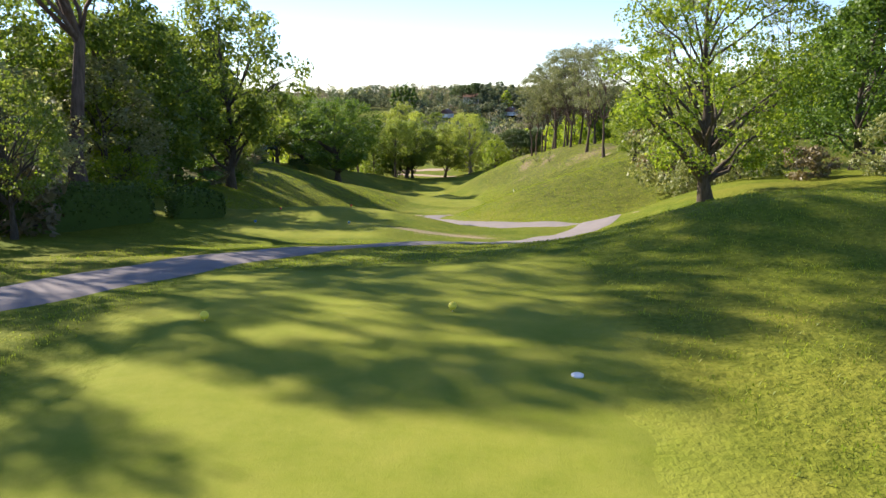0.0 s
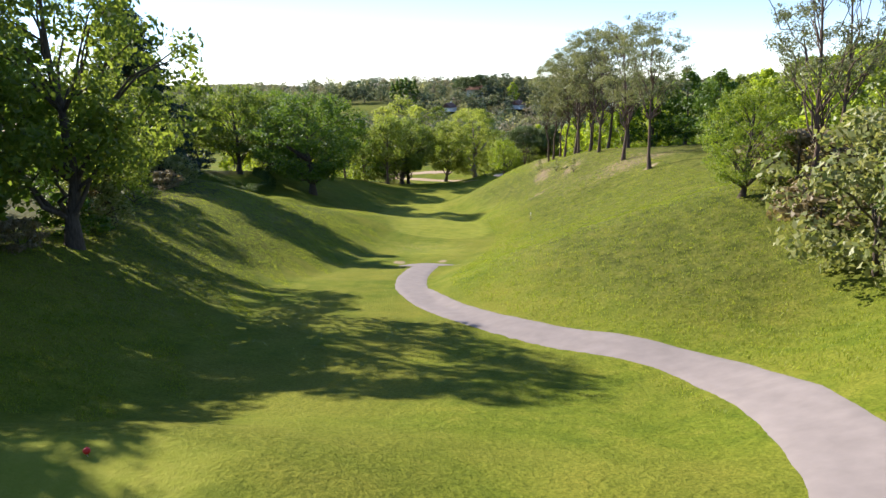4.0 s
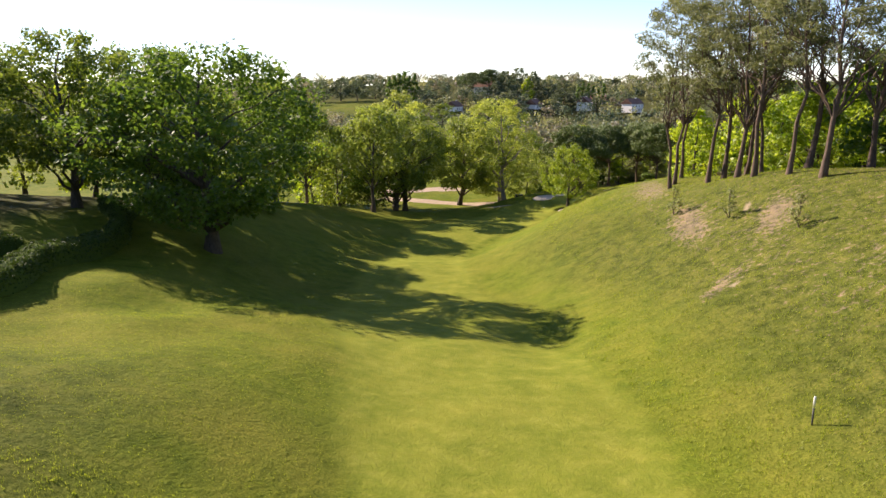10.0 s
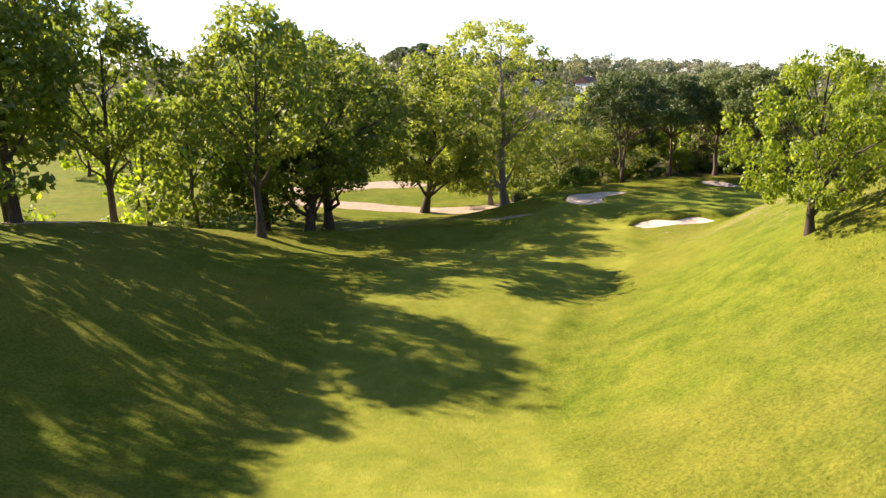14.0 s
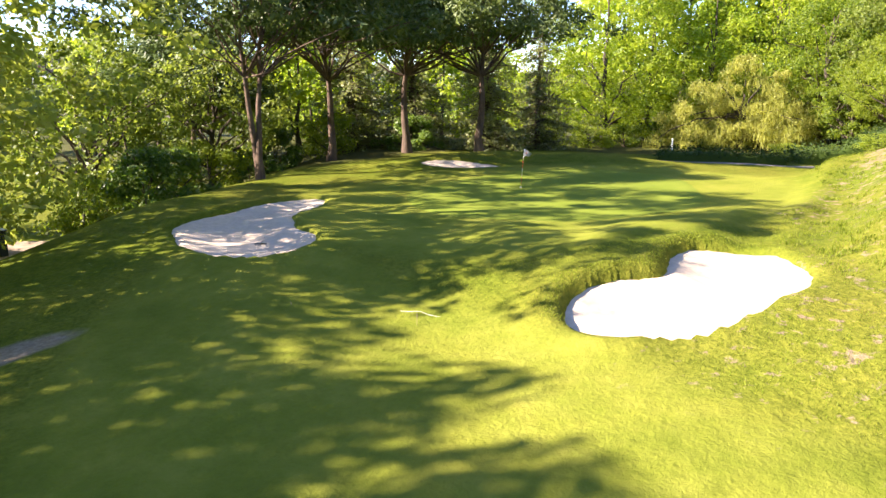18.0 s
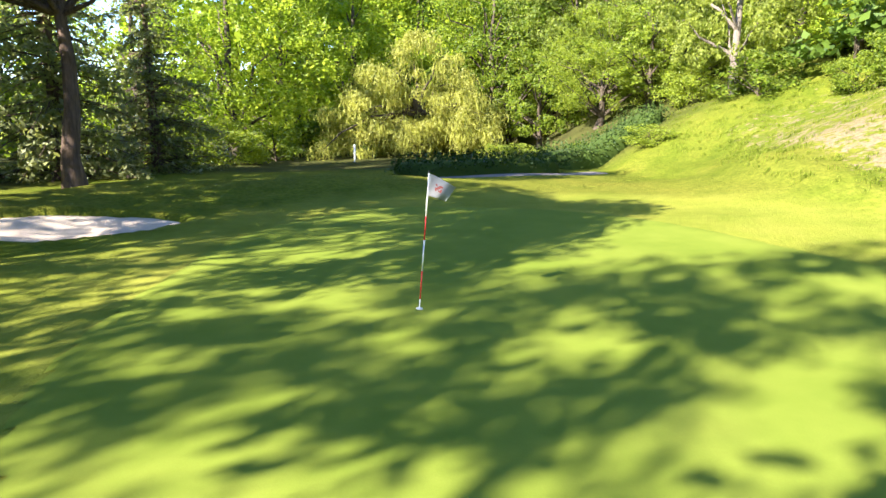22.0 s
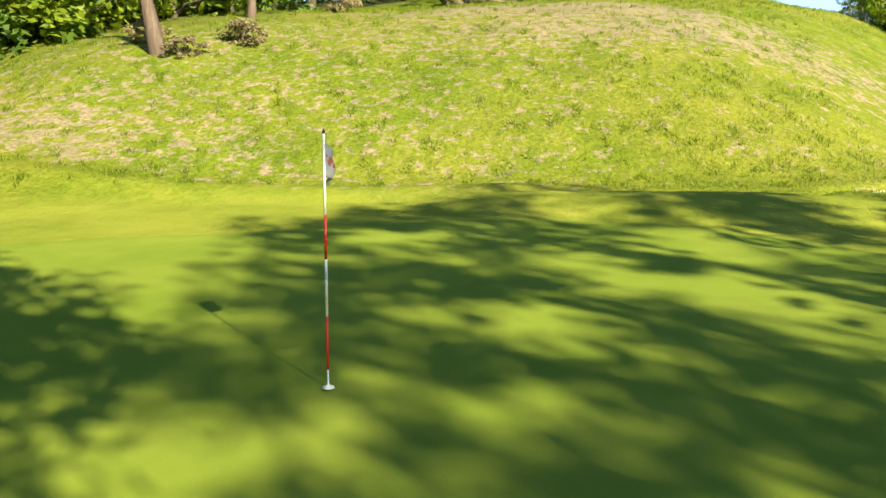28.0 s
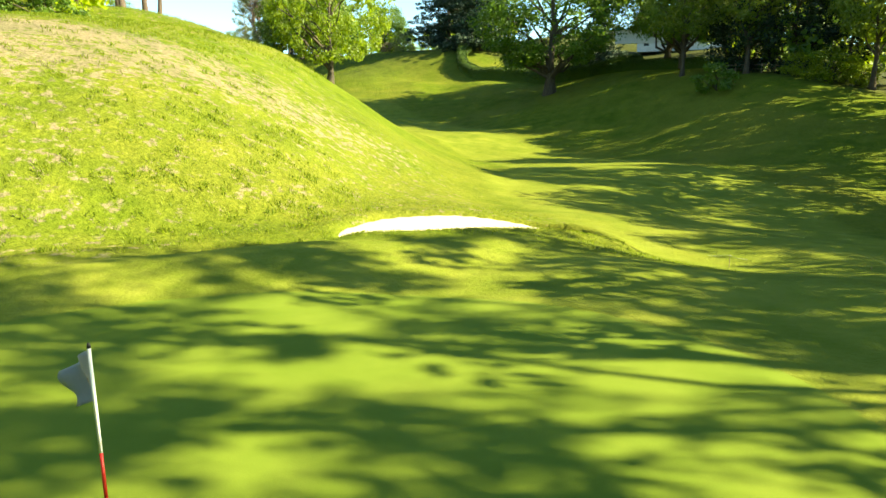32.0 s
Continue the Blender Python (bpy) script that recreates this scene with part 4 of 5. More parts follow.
KIND_NAME = {"pine_full": "pine_tree", "far_round": "broadleaf_tree", "pale_lo": "poplar_tree", "grey": "broadleaf_tree", "oak_high": "oak_tree", "sapling": "sapling", "cherry": "oak_tree", "poplar": "poplar_tree", "oak_lo": "oak_tree", "dark_lo": "oak_tree", "bright_lo": "maple_tree", "oak": "oak_tree", "oak_lean": "oak_tree", "oak_wide": "oak_tree", "oak_dark": "oak_tree", "oak_small": "oak_tree", "bright": "maple_tree", "bright_wide": "maple_tree", "pale": "poplar_tree", "airy": "broadleaf_tree",
             "pine": "pine_tree", "pine_thin": "pine_tree", "pine_open": "pine_tree", "umbrella": "umbrella_pine", "umbrella_twin": "umbrella_pine", "cedar": "cedar_tree", "spruce": "spruce_tree",
             "willow": "willow_tree", "shrub": "shrub", "bush": "shrub", "blossom": "flowering_shrub", "heath": "heather_bush", "holly": "holly_tree"}
LABEL = {"pine_full": "tall dark-trunked pine beside the tee", "far_round": "round green tree on the far hilltop", "pale_lo": "big pale round-crowned tree", "grey": "grey-green fine-leaved tree beside the tee", "oak_high": "oak with a bare lower trunk in green leaf", "sapling": "young straggling sapling on the grass bank", "cherry": "open-crowned oak in light green leaf", "poplar": "slim dark poplar on the far hill", "oak_lo": "green broadleaf tree in the wood", "dark_lo": "dark green broadleaf tree in the wood", "bright_lo": "yellow-green spring tree in the wood",
         "oak": "tall oak in fresh green leaf", "oak_wide": "broad dark-leaved oak with a spreading crown", "oak_dark": "dark green tall broadleaf tree", "oak_small": "small round-crowned oak on the grass slope",
         "bright": "yellow-green tree in new spring leaf", "bright_wide": "broad bright green tree at the wood's edge", "pale": "tall airy tree with pale fine leaves", "airy": "open-crowned tree with light green leaves",
         "pine": "tall pine with a bare trunk and dark crown", "pine_thin": "slender tall pine with a bare trunk", "pine_open": "open-crowned leaning tall pine", "umbrella": "umbrella pine with a flat dense crown",
         "umbrella_twin": "umbrella pine with two pale trunks", "cedar": "very dark tall cedar above the hedge", "spruce": "grey-green spruce at the wood's edge", "willow": "yellow weeping willow hanging to the ground",
         "shrub": "dark green rounded shrub at the wood's edge", "bush": "light green bush in new leaf", "blossom": "pale flowering shrub at the wood's edge", "heath": "brown heathery bush on the bank", "holly": "dark dense holly-like evergreen"}


def tree(kind, x, y, tall=None, turn=0.0, wide=1.0, label="", group=""):
    s = (tall or NOMINAL[kind]) / NOMINAL[kind]
    m = Matrix.Translation((x, y, ground_z(x, y) - 0.05)) @ pose(0, 0, 0, 0, 0, turn)
    if kind not in FIRST:
        ob = new(KIND_NAME[kind])
        ob.matrix_basis = m @ Matrix.Diagonal((s * wide, s * wide, s, 1))
        trunk, crown = BUILD[kind]()
        part("trunk", trunk, ob)
        part("crown", crown, ob)
        FIRST[kind] = ob
    else:
        f = FIRST[kind].scale
        ob = copy_thing(FIRST[kind], m @ Matrix.Diagonal((s * wide / f[0], s * wide / f[1], s / f[2], 1)))
    tagged(ob, label or LABEL[kind], "shrub" if kind in ("shrub", "bush", "blossom", "heath") else "tree", group)
    return ob


R = random.Random(4)


def stand(places, kinds, talls, group, wide=(0.85, 1.15)):
    for x, y in places:
        k = R.choice(kinds)
        tree(k, x, y, R.uniform(*talls) * (NOMINAL[k] / 20 if k in ("shrub", "bush", "blossom", "heath") else 1), R.uniform(0, 360), R.uniform(*wide), group=group)


# beside the back tee
tree("pine_full", -14.5, -48, 34, 40, 0.95, "tall dark-trunked pine beside the tee")
tree("pine_full", -16.5, -54.5, 34, 100, 1.0, "tall dark-trunked pine beside the tee")
tree("airy", -10, -63.5, 8, 0, 0.8, "small thin-stemmed tree beside the tee path")
tree("cherry", 26.4, -53.6, 15, 200, 1.0, "leaning open-crowned tree on the bank by the path")
tree("oak", -16.5, -6, 24, 10, 0.95)
tree("oak", -18.5, -34, 19, 140, 1.0)
tree("oak", -19.5, 7, 14.5, 250, 0.95)
tree("oak_wide", -30.5, 22, 12.5, 30, 0.85)
tree("oak_wide", -22, -20, 17, 80, 0.9)
tree("oak", -25, -46, 17, 80, 1.1)
tree("oak", -20, -27, 17, 20, 1.1)
# This pine stays out of view; added to throw shade across the tee.
tree("pine_full", -18, -64, 26, 200, 0.8)
tree("grey", -17, -50, 9, 0, 1.1)
tree("grey", -14.5, -57.5, 9, 50, 1.1)
tree("grey", -16, -40, 11, 130, 1.2)
tree("grey", -15, -69, 9, 200, 1.0)
# Unseen pine, placed only for its shadow on the tee's left.
tree("pine_full", -17, -73, 20, 70, 0.7)
tree("heath", -13.5, -68, 6, 0, 1.0, "tall brown bare-twigged bush beside the tee")
tree("heath", -12, -61, 4, 50, 1.1)
stand([(-72 + R.uniform(-6, 6), -110 + 16 * k) for k in range(9)], ["oak_lo", "bright_lo", "dark_lo"], (11, 15), "trees beyond the gardens")
tree("bright", -19, -38, 13, 0, 0.9)
tree("oak_lo", -26, -7, 20, 90, 1.1)
tree("dark_lo", -24, -3, 20, 40, 1.0)
tree("oak_lo", -18, -30, 13, 200, 1.0)
stand([(-25, -33), (-25, -21), (-29, -10), (-21, -14), (-27, -5), (-40, -12)], ["oak_lo", "bright_lo", "oak_lo", "bright_lo"], (13, 18), "wood beside the tee")
stand([(-25, 10), (-31, 22), (-38, 12), (-48, 22), (-27, 27)], ["dark_lo", "bright_lo", "oak_lo"], (8, 12), "wood on the left bank")
tree("cedar", -34.0, 47.0, 25.0, 0, 1.15)
tree("dark_lo", -46, 40, 18, 50, 1.1)
tree("cedar", -36.5, 57.0, 26.0, 130, 1.0)
tree("cedar", -47, 84, 15, 60, 1.0, "dark dense conifer behind the garden hedge")
stand([(-16, -58), (-13, -44), (-15, -36), (-15, -30), (-17, -12), (-20, 0), (-22, 8), (-23, 20), (-25, 34), (-18, -66)], ["shrub", "bush", "heath"], (20, 30), "undergrowth along the left bank", (0.9, 1.5))
tree("blossom", -20, 4, 5, 0, 1.2)
tree("blossom", -26, 40, 4.5, 60, 1.3)
# right of the tee
tree("oak_dark", 52, -30, 21, 0, 1.2)
tree("oak", 47, -62, 22, 120, 1.1)
tree("oak_dark", 43, -40, 15, 90, 1.1)
tree("oak", 62, -10, 18, 20, 1.1)
for x, y, h in ((34, -40, 5), (37.5, -34, 5.5), (38, -22, 4.8), (43, -10, 6), (46, -2, 5), (41, -48, 4.5), (33, -31, 3.5)):
    tree("blossom", x, y, h, x * 7, 1.0)
for x, y, h in ((36, -46, 2.5), (40, -30, 3), (45, -16, 2.6), (44, 4, 2.8)):
    tree("heath", x, y, h, y * 9, 1.2)
tree("cherry", 35.4, -3, 8.6, 0, 1.0, "small bright green tree on the bank's edge")
tree("pine_open", 38.2, -8, 21, 0, 1.0)
tree("pine_thin", 41.2, -6, 21, 90, 1.0)
tree("pine_open", 60, 8, 23, 30, 1.0)
tree("heath", 40.5, -1.5, 4.5, 0, 1.5)
tree("heath", 37, -12, 3.5, 70, 1.4)
tree("blossom", 36, -20.5, 9.5, 40, 0.95, "tall pale flowering tree at the bank's edge")
tree("blossom", 38.5, -27, 8.5, 160, 1.0, "tall pale flowering tree at the bank's edge")
# pines on the right ridge
for n, (x, y, h) in enumerate(((44.7, 72.8, 24), (45.3, 57.5, 23), (39.0, 120, 21), (40.5, 112, 22), (42, 107, 22), (44, 116, 21), (42, 102.5, 23), (43.6, 98, 22), (44.5, 93, 23), (49, 105, 22), (47, 112, 21), (41.5, 125, 20), (52, 98, 22), (48, 119, 21), (37.5, 117, 20))):
    tree(("pine_open", "pine", "pine_thin", "pine_thin")[n % 4], x, y, h + (2 if n < 2 else 4), n * 77, 1.1 + 0.12 * (n % 3 == 0), group="pines on the ridge")
for x, y in ((35.5, 92.2), (37.5, 82.7), (33, 101)):
    tree("sapling", x, y, 3.0, x * 31, 1.0, "young straggling sapling on the grass bank")
stand([(62 + (k % 4) * 11 + R.uniform(-3, 3), 20 + (k // 4) * 15 + R.uniform(-5, 5)) for k in range(32)], ["oak_lo", "bright_lo", "dark_lo"], (13, 18), "wood on the right upland")
tree("bright_lo", 52, 128, 14, 0, 1.1)
tree("bright_lo", 56, 118, 13, 70, 1.2)
tree("bright_lo", 47, 136, 12, 130, 1.1)
tree("bright_lo", 50, 144, 11, 30, 1.1)
tree("bright_lo", 60, 135, 15, 200, 1.1)
# left side of the fairway
tree("oak_wide", -18.9, 105.3, 23.5, 0, 1.13)
stand([(-60, 125), (-66, 116)], ["dark_lo"], (12, 14), "trees behind the house garden")
tree("oak", -37, 111, 21.5, 70, 1.05)
tree("oak_wide", -31.5, 119.5, 21, 250, 0.85)
tree("oak", -49.5, 112, 20, 160, 1.0)
tree("oak_dark", -58, 104, 19, 160, 1.1)
stand([(-42, 126), (-33, 136), (-52, 126), (-38, 146), (-36, 128)], ["oak_lo", "bright_lo", "oak_lo", "dark_lo"], (17, 20), "trees on the left of the fairway")
for x, y, h in ((-25, 164, 24), (-29, 171, 24), (-21, 175, 23), (-31, 147, 17), (-28, 133, 18), (-29, 154, 18), (-25, 125.5, 15)):
    tree("oak_high", x, y, h, x * 13, 0.85, group="trees on the left of the fairway")
tree("holly", -33, 135.5, 13, 0, 1.3)
tree("holly", -30.5, 130.5, 12, 40, 1.3)
tree("holly", -36, 140.5, 12, 90, 1.3)
stand([(-26, 160), (-33, 172), (-24, 196), (-16, 188), (-38, 150), (-44, 185), (-30, 212), (-18, 205)], ["oak_lo", "bright_lo"], (17, 21), "trees on the lower lawn")
tree("oak_high", -6.8, 173.6, 22.5, 30, 0.9, "tall oak with ivy-clad trunk by the fairway")
tree("oak", -3, 186, 23.5, 0, 1.02)
tree("oak", -1.2, 194.8, 24.5, 90, 1.0)
# Hidden behind the nearer oak; added to fill out the shadow on the fairway.
tree("oak_dark", -9, 192, 23, 40, 1.2)
tree("oak", -4, 201, 24, 0, 1.15)
tree("oak_lean", 12.0, 205, 22.5, 0, 1.05, "oak with a crooked trunk at the fairway's end")
tree("pale", 23.2, 200.9, 25.5, 0, 1.1)
tree("pale", 22.8, 210.4, 21, 25, 0.85)
stand([(31, 222), (35, 215), (39, 219), (20, 228), (44, 216)], ["airy", "bright_lo", "oak_lo"], (10, 14), "small trees below the green")
stand([(-20, 135.5), (-29.5, 139), (-30, 142.5), (-31.5, 145), (31, 206), (34, 205), (37, 208), (27, 214), (38, 211), (42, 212.5), (46, 214), (50, 216.5), (55, 215.5), (35, 213), (62, 213)], ["bush", "bush", "shrub"], (18, 26), "undergrowth below the trees")
# behind the green
tree("umbrella_twin", 41.6, 205.4, 16.5, 20, 1.0)
tree("umbrella", 51, 210.5, 16, 0, 0.95)
tree("umbrella", 58.2, 209.6, 16.5, 120, 1.0)
tree("umbrella", 61.8, 204.8, 16.5, 240, 1.0)
tree("umbrella", 47, 224, 14, 60, 1.1)
tree("spruce", 70, 211, 15, 0, 1.0)
tree("spruce", 65, 216, 14, 50, 1.1)
tree("spruce", 75.5, 209, 12, 90, 1.1)
tree("spruce", 60, 219, 14, 20, 1.2)
stand([(48 + 5 * k, 228 + R.uniform(-4, 6)) for k in range(9)], ["bright_lo", "bright_lo", "oak_lo"], (12, 15), "trees below the green's far bank")
tree("willow", 97, 197.5, 9.8, 0, 1.0)
tree("bright", 83, 214, 17, 0, 1.1)
tree("bright", 91, 211, 21, 70, 1.1)
for n, (k, x, y, h, w) in enumerate((("bright_wide", 99, 210, 19, 1.0), ("bright", 106, 205, 21, 1.2), ("bright_wide", 111, 199, 22, 1.0), ("cherry", 106.5, 192, 17, 1.1), ("bright_wide", 113, 190, 22, 1.0),
                                      ("oak", 103.5, 184, 15, 0.95), ("bright", 110, 181, 21, 1.1), ("oak", 98, 178.5, 13, 0.9), ("bright_wide", 103, 174, 20, 1.0), ("bright", 94, 169, 16, 1.1))):
    tree(k, x, y, h, n * 67, w, group="wood behind the green")
stand([(104, 216), (113, 212), (120, 205), (124, 195), (123, 185), (117, 176), (108, 169), (101, 165), (96, 158), (90, 153), (108, 158), (128, 176), (130, 200)], ["oak_lo", "bright_lo", "dark_lo", "bright_lo"], (22, 28), "wood behind the green", (0.95, 1.25))
stand([(136 + 14 * (k % 3) + R.uniform(-4, 4), 112 + 12 * (k // 3) + R.uniform(-4, 4)) for k in range(30)], ["oak_lo", "dark_lo", "bright_lo"], (22, 28), "deep wood behind the green", (1.1, 1.4))
stand([(100, 171), (107, 178), (111, 186), (108, 197), (101, 206), (93, 165)], ["bush", "bush", "shrub"], (22, 30), "undergrowth in the wood", (1.2, 1.6))
stand([(95, 183), (93.5, 179.5), (99.5, 181.5), (101, 187.5), (97, 175), (104, 184.5)], ["oak_small", "cherry", "oak_small"], (7, 10), "young trees at the wood's edge", (0.9, 1.2))
tree("pale", 87.5, 175, 19, 0, 0.75)
tree("bright", 80.5, 166.5, 13, 0, 1.1, "yellow-green maple on the hill's edge")
tree("pine_thin", 73.6, 169.8, 22, 0, 1.0, "slender bare-trunked tree on the hill's edge")
tree("pine", 64.6, 169.4, 24, 0, 1.0, "stout pale pine trunk on the hill's shoulder")
tree("pine_thin", 66, 159.5, 22, 60, 1.0)
for x, y, h in ((65.8, 168.4, 1.0), (63.4, 169.4, 0.9), (62.0, 167.2, 1.1)):
    tree("heath", x, y, h, x * 50, 1.3, "brown dry brush round the pine's foot")
stand([(78, 158), (84, 162), (72, 152), (80, 148), (88, 158), (70, 144), (90, 166), (94, 160), (86, 168)], ["oak", "bright", "cherry"], (14, 19), "wood on the hilltop")
stand([(79, 171), (84, 174.5), (89, 177.5), (77.5, 169.5)], ["bush"], (13, 19), "undergrowth at the wood's edge", (1.0, 1.5))
stand([(83, 181), (87, 184.5), (91, 187), (94, 191), (86, 189)], ["bush"], (6, 9), "low bramble at the wood's edge", (1.6, 2.2))
stand([(89, 207), (84, 208.5), (79, 210)], ["bush"], (14, 20), "undergrowth at the wood's edge", (1.0, 1.5))
stand([(72, 158), (76, 163), (80, 167), (74, 152), (82, 160), (87, 164), (78, 154)], ["shrub", "bush"], (30, 46), "undergrowth on the hilltop", (1.2, 1.6))
stand([(79, 163), (84, 157), (76, 146), (90, 150)], ["dark_lo", "oak_lo"], (15, 19), "wood on the hilltop")
stand([(52, 149), (57, 151), (63, 154), (48, 147)], ["heath", "shrub"], (12, 18), "low bushes on the hilltop")
stand([(x + R.uniform(-6, 6), y + R.uniform(-5, 5)) for x, y in ((-30, 262), (-8, 268), (12, 272), (34, 268), (58, 262), (-55, 250), (-75, 225), (80, 250), (100, 240), (-60, 200))], ["bright_lo", "oak_lo", "oak_lo"], (13, 18), "trees beyond the low meadow")
tree("oak_small", 28.4, 140, 10.4, 0, 0.76)

# ---- far wooded hills, one mass ----
def far_woods(seed, count, near, deep, tall, wide):
    rng = np.random.default_rng(seed)
    vs, fs, tone, n, made = [], [], [], 0, 0
    while made < count:
        a = rng.uniform(-0.62, 0.75)
        d = near + deep * rng.uniform(0, 1) ** 0.9
        x, y = 20 + d * np.sin(a), 90 + d * np.cos(a)
        open_field = (-135 < x < -25 and 490 < y < 660) or (130 < x < 185 and 440 < y < 505) or (126 < x < 160 and 520 < y < 572)
        if open_field or np.sin(x * 0.021 + seed) + np.sin(y * 0.027 - x * 0.008 + seed * 2) + rng.normal() * 0.6 < -0.55:
            continue
        made += 1
        h = rng.uniform(*tall) * (0.85 if d > 430 else 1.0)
        w = h * rng.uniform(*wide)
        z = float(height(np.array([x]), np.array([y]))[0])
        c = crown_points(rng, 12, w, h * 0.12, h * 0.9, "round") + np.array([x, y, z])
        v, q = leaf_cloud(rng, c, np.full(12, w * 0.24), 16, 1.25, 0.85, 0.8)
        vs.append(v)
        fs.append(q + n)
        tone.append(np.full(len(v), rng.uniform(0, 1)))
        n += len(v)
    return np.concatenate(vs), np.concatenate(fs), np.concatenate(tone)


for seed, mat, count, tall, wide, text in ((9, M_FARWOOD_HAZE, 860, (7, 14), (0.9, 1.4), "distant hills covered with green woods"), (10, M_GREY, 190, (6, 15), (0.8, 1.1), "pale spring-leaved woods in the far valley"),
                                           (11, M_FARWOOD_HAZE, 380, (7, 17), (0.6, 1.0), "dark evergreen woods on the far hills")):
    v, q, tone = far_woods(seed, count, 270, 520, tall, wide)
    tagged(new("far_woods", mesh_np("far_woods", v, q, mat, attrs={"tone": tone})), text, "woodland", kind="stuff")
for k in range(6):
    tree("poplar", -34 + 4 * k, 592 + (k % 2), 23 + (k * 5) % 4, k * 40, 1.1, group="row of poplars on the far hill")
    tree("poplar", 112 + 3.6 * k, 590 - 2 * k, 16 + (k * 3) % 4, k * 60, 1.0, group="row of poplars on the far hill")
tree("spruce", -109, 622, 25, 0, 1.3, "dark lone cedar on the far hilltop")
for n, (k, x, y, h, w) in enumerate((("far_round", -92, 636, 17, 1.1), ("far_round", -78, 638, 19, 1.2), ("far_round", -64, 639, 17, 1.3), ("far_round", -50, 651, 15, 1.2), ("far_round", -3, 653, 15, 1.2), ("far_round", 10, 633, 14, 1.0),
                                      ("umbrella", 31, 596, 20, 1.0), ("umbrella", 44, 594, 22, 1.0), ("far_round", 55, 584, 22, 0.9), ("far_round", 66, 591, 24, 0.8), ("bright_lo", 72, 580, 18, 1.0), ("far_round", 78, 592, 22, 0.7), ("far_round", 87, 580, 18, 1.2), ("far_round", 101, 588, 18, 1.2), ("far_round", 26, 640, 16, 1.1), ("far_round", 6, 560, 9, 1.1), ("far_round", 30, 562, 11, 0.9), ("far_round", 22, 572, 12, 1.1), ("far_round", 58, 562, 13, 1.0), ("far_round", 90, 560, 12, 1.0), ("far_round", 66, 548, 8, 1.1), ("far_round", 10, 545, 6, 1.2), ("far_round", 104, 572, 12, 0.9), ("far_round", 122, 566, 11, 1.1), ("far_round", 48, 580, 15, 1.0), ("far_round", -12, 600, 12, 1.2), ("far_round", -28, 570, 9, 1.2))):
    tree(k, x, y, h, n * 53, w, "tall dark tree on the far hilltop" if h > 20 else ("umbrella pine on the far hilltop" if k == "umbrella" else "round green tree on the far hilltop"), "trees on the far hilltop")
for x, y, h, w in ((-18, 463, 27, 1.1), (-6, 393, 22, 1.2), (-30, 440, 20, 1.3)):
    tree("pale_lo", x, y, h, x * 9, w, "big pale round-crowned tree in the far valley")
for x, y, h in ((8, 440, 20), (30, 330, 22)):
    tree("oak_lo", x, y, h, x * 9, 1.1, "tall green tree in the far valley")

# ---- grass tufts of the unmown slopes ----
def tufts(seed, x0, x1, y0, y1, n, tall, blades, keep, fat=1.0):
    rng = np.random.default_rng(seed)
    x, y = rng.uniform(x0, x1, n), rng.uniform(y0, y1, n)
    ok = (mown_mask(x, y) < 0.35) & (bunker_rim(x, y) < -0.12) & keep(x, y) & (bare_mask(x, y) < 0.4)
    x, y = x[ok], y[ok]
    x, y = np.repeat(x, blades) + rng.normal(size=len(x) * blades) * 0.10, np.repeat(y, blades) + rng.normal(size=len(y) * blades) * 0.10
    m = len(x)
    z = ground_height(x, y) - 0.02
    a = rng.uniform(0, 2 * np.pi, m)
    h = tall * rng.uniform(0.5, 1.3, m)
    lean = h * rng.uniform(0.1, 0.9, m)
    p = np.stack([x, y, z], 1)
    tip = p + np.stack([np.cos(a) * lean, np.sin(a) * lean, h], 1)
    mid = (p + tip) / 2 + np.stack([0 * a, 0 * a, h * 0.12], 1)
    side = np.stack([-np.sin(a), np.cos(a), 0 * a], 1) * (0.05 * h + 0.007)[:, None] * fat
    v = np.stack([p, mid + side, tip, mid - side], 1).reshape(-1, 3)
    return v, np.arange(m * 4).reshape(-1, 4)


def off_path(x, y):
    d = np.full(np.shape(x), 99.0)
    p = np.array(CART_PATH, float)
    for (ax, ay), (bx, by) in zip(p[:-1], p[1:]):
        t = np.clip(((x - ax) * (bx - ax) + (y - ay) * (by - ay)) / ((bx - ax) ** 2 + (by - ay) ** 2), 0, 1)
        d = np.minimum(d, np.hypot(x - ax - t * (bx - ax), y - ay - t * (by - ay)))
    tee = (x > 4.4) & (x < 13.1) & (y > -100) & (y < -77.5)
    return (d > 1.9) & ~tee


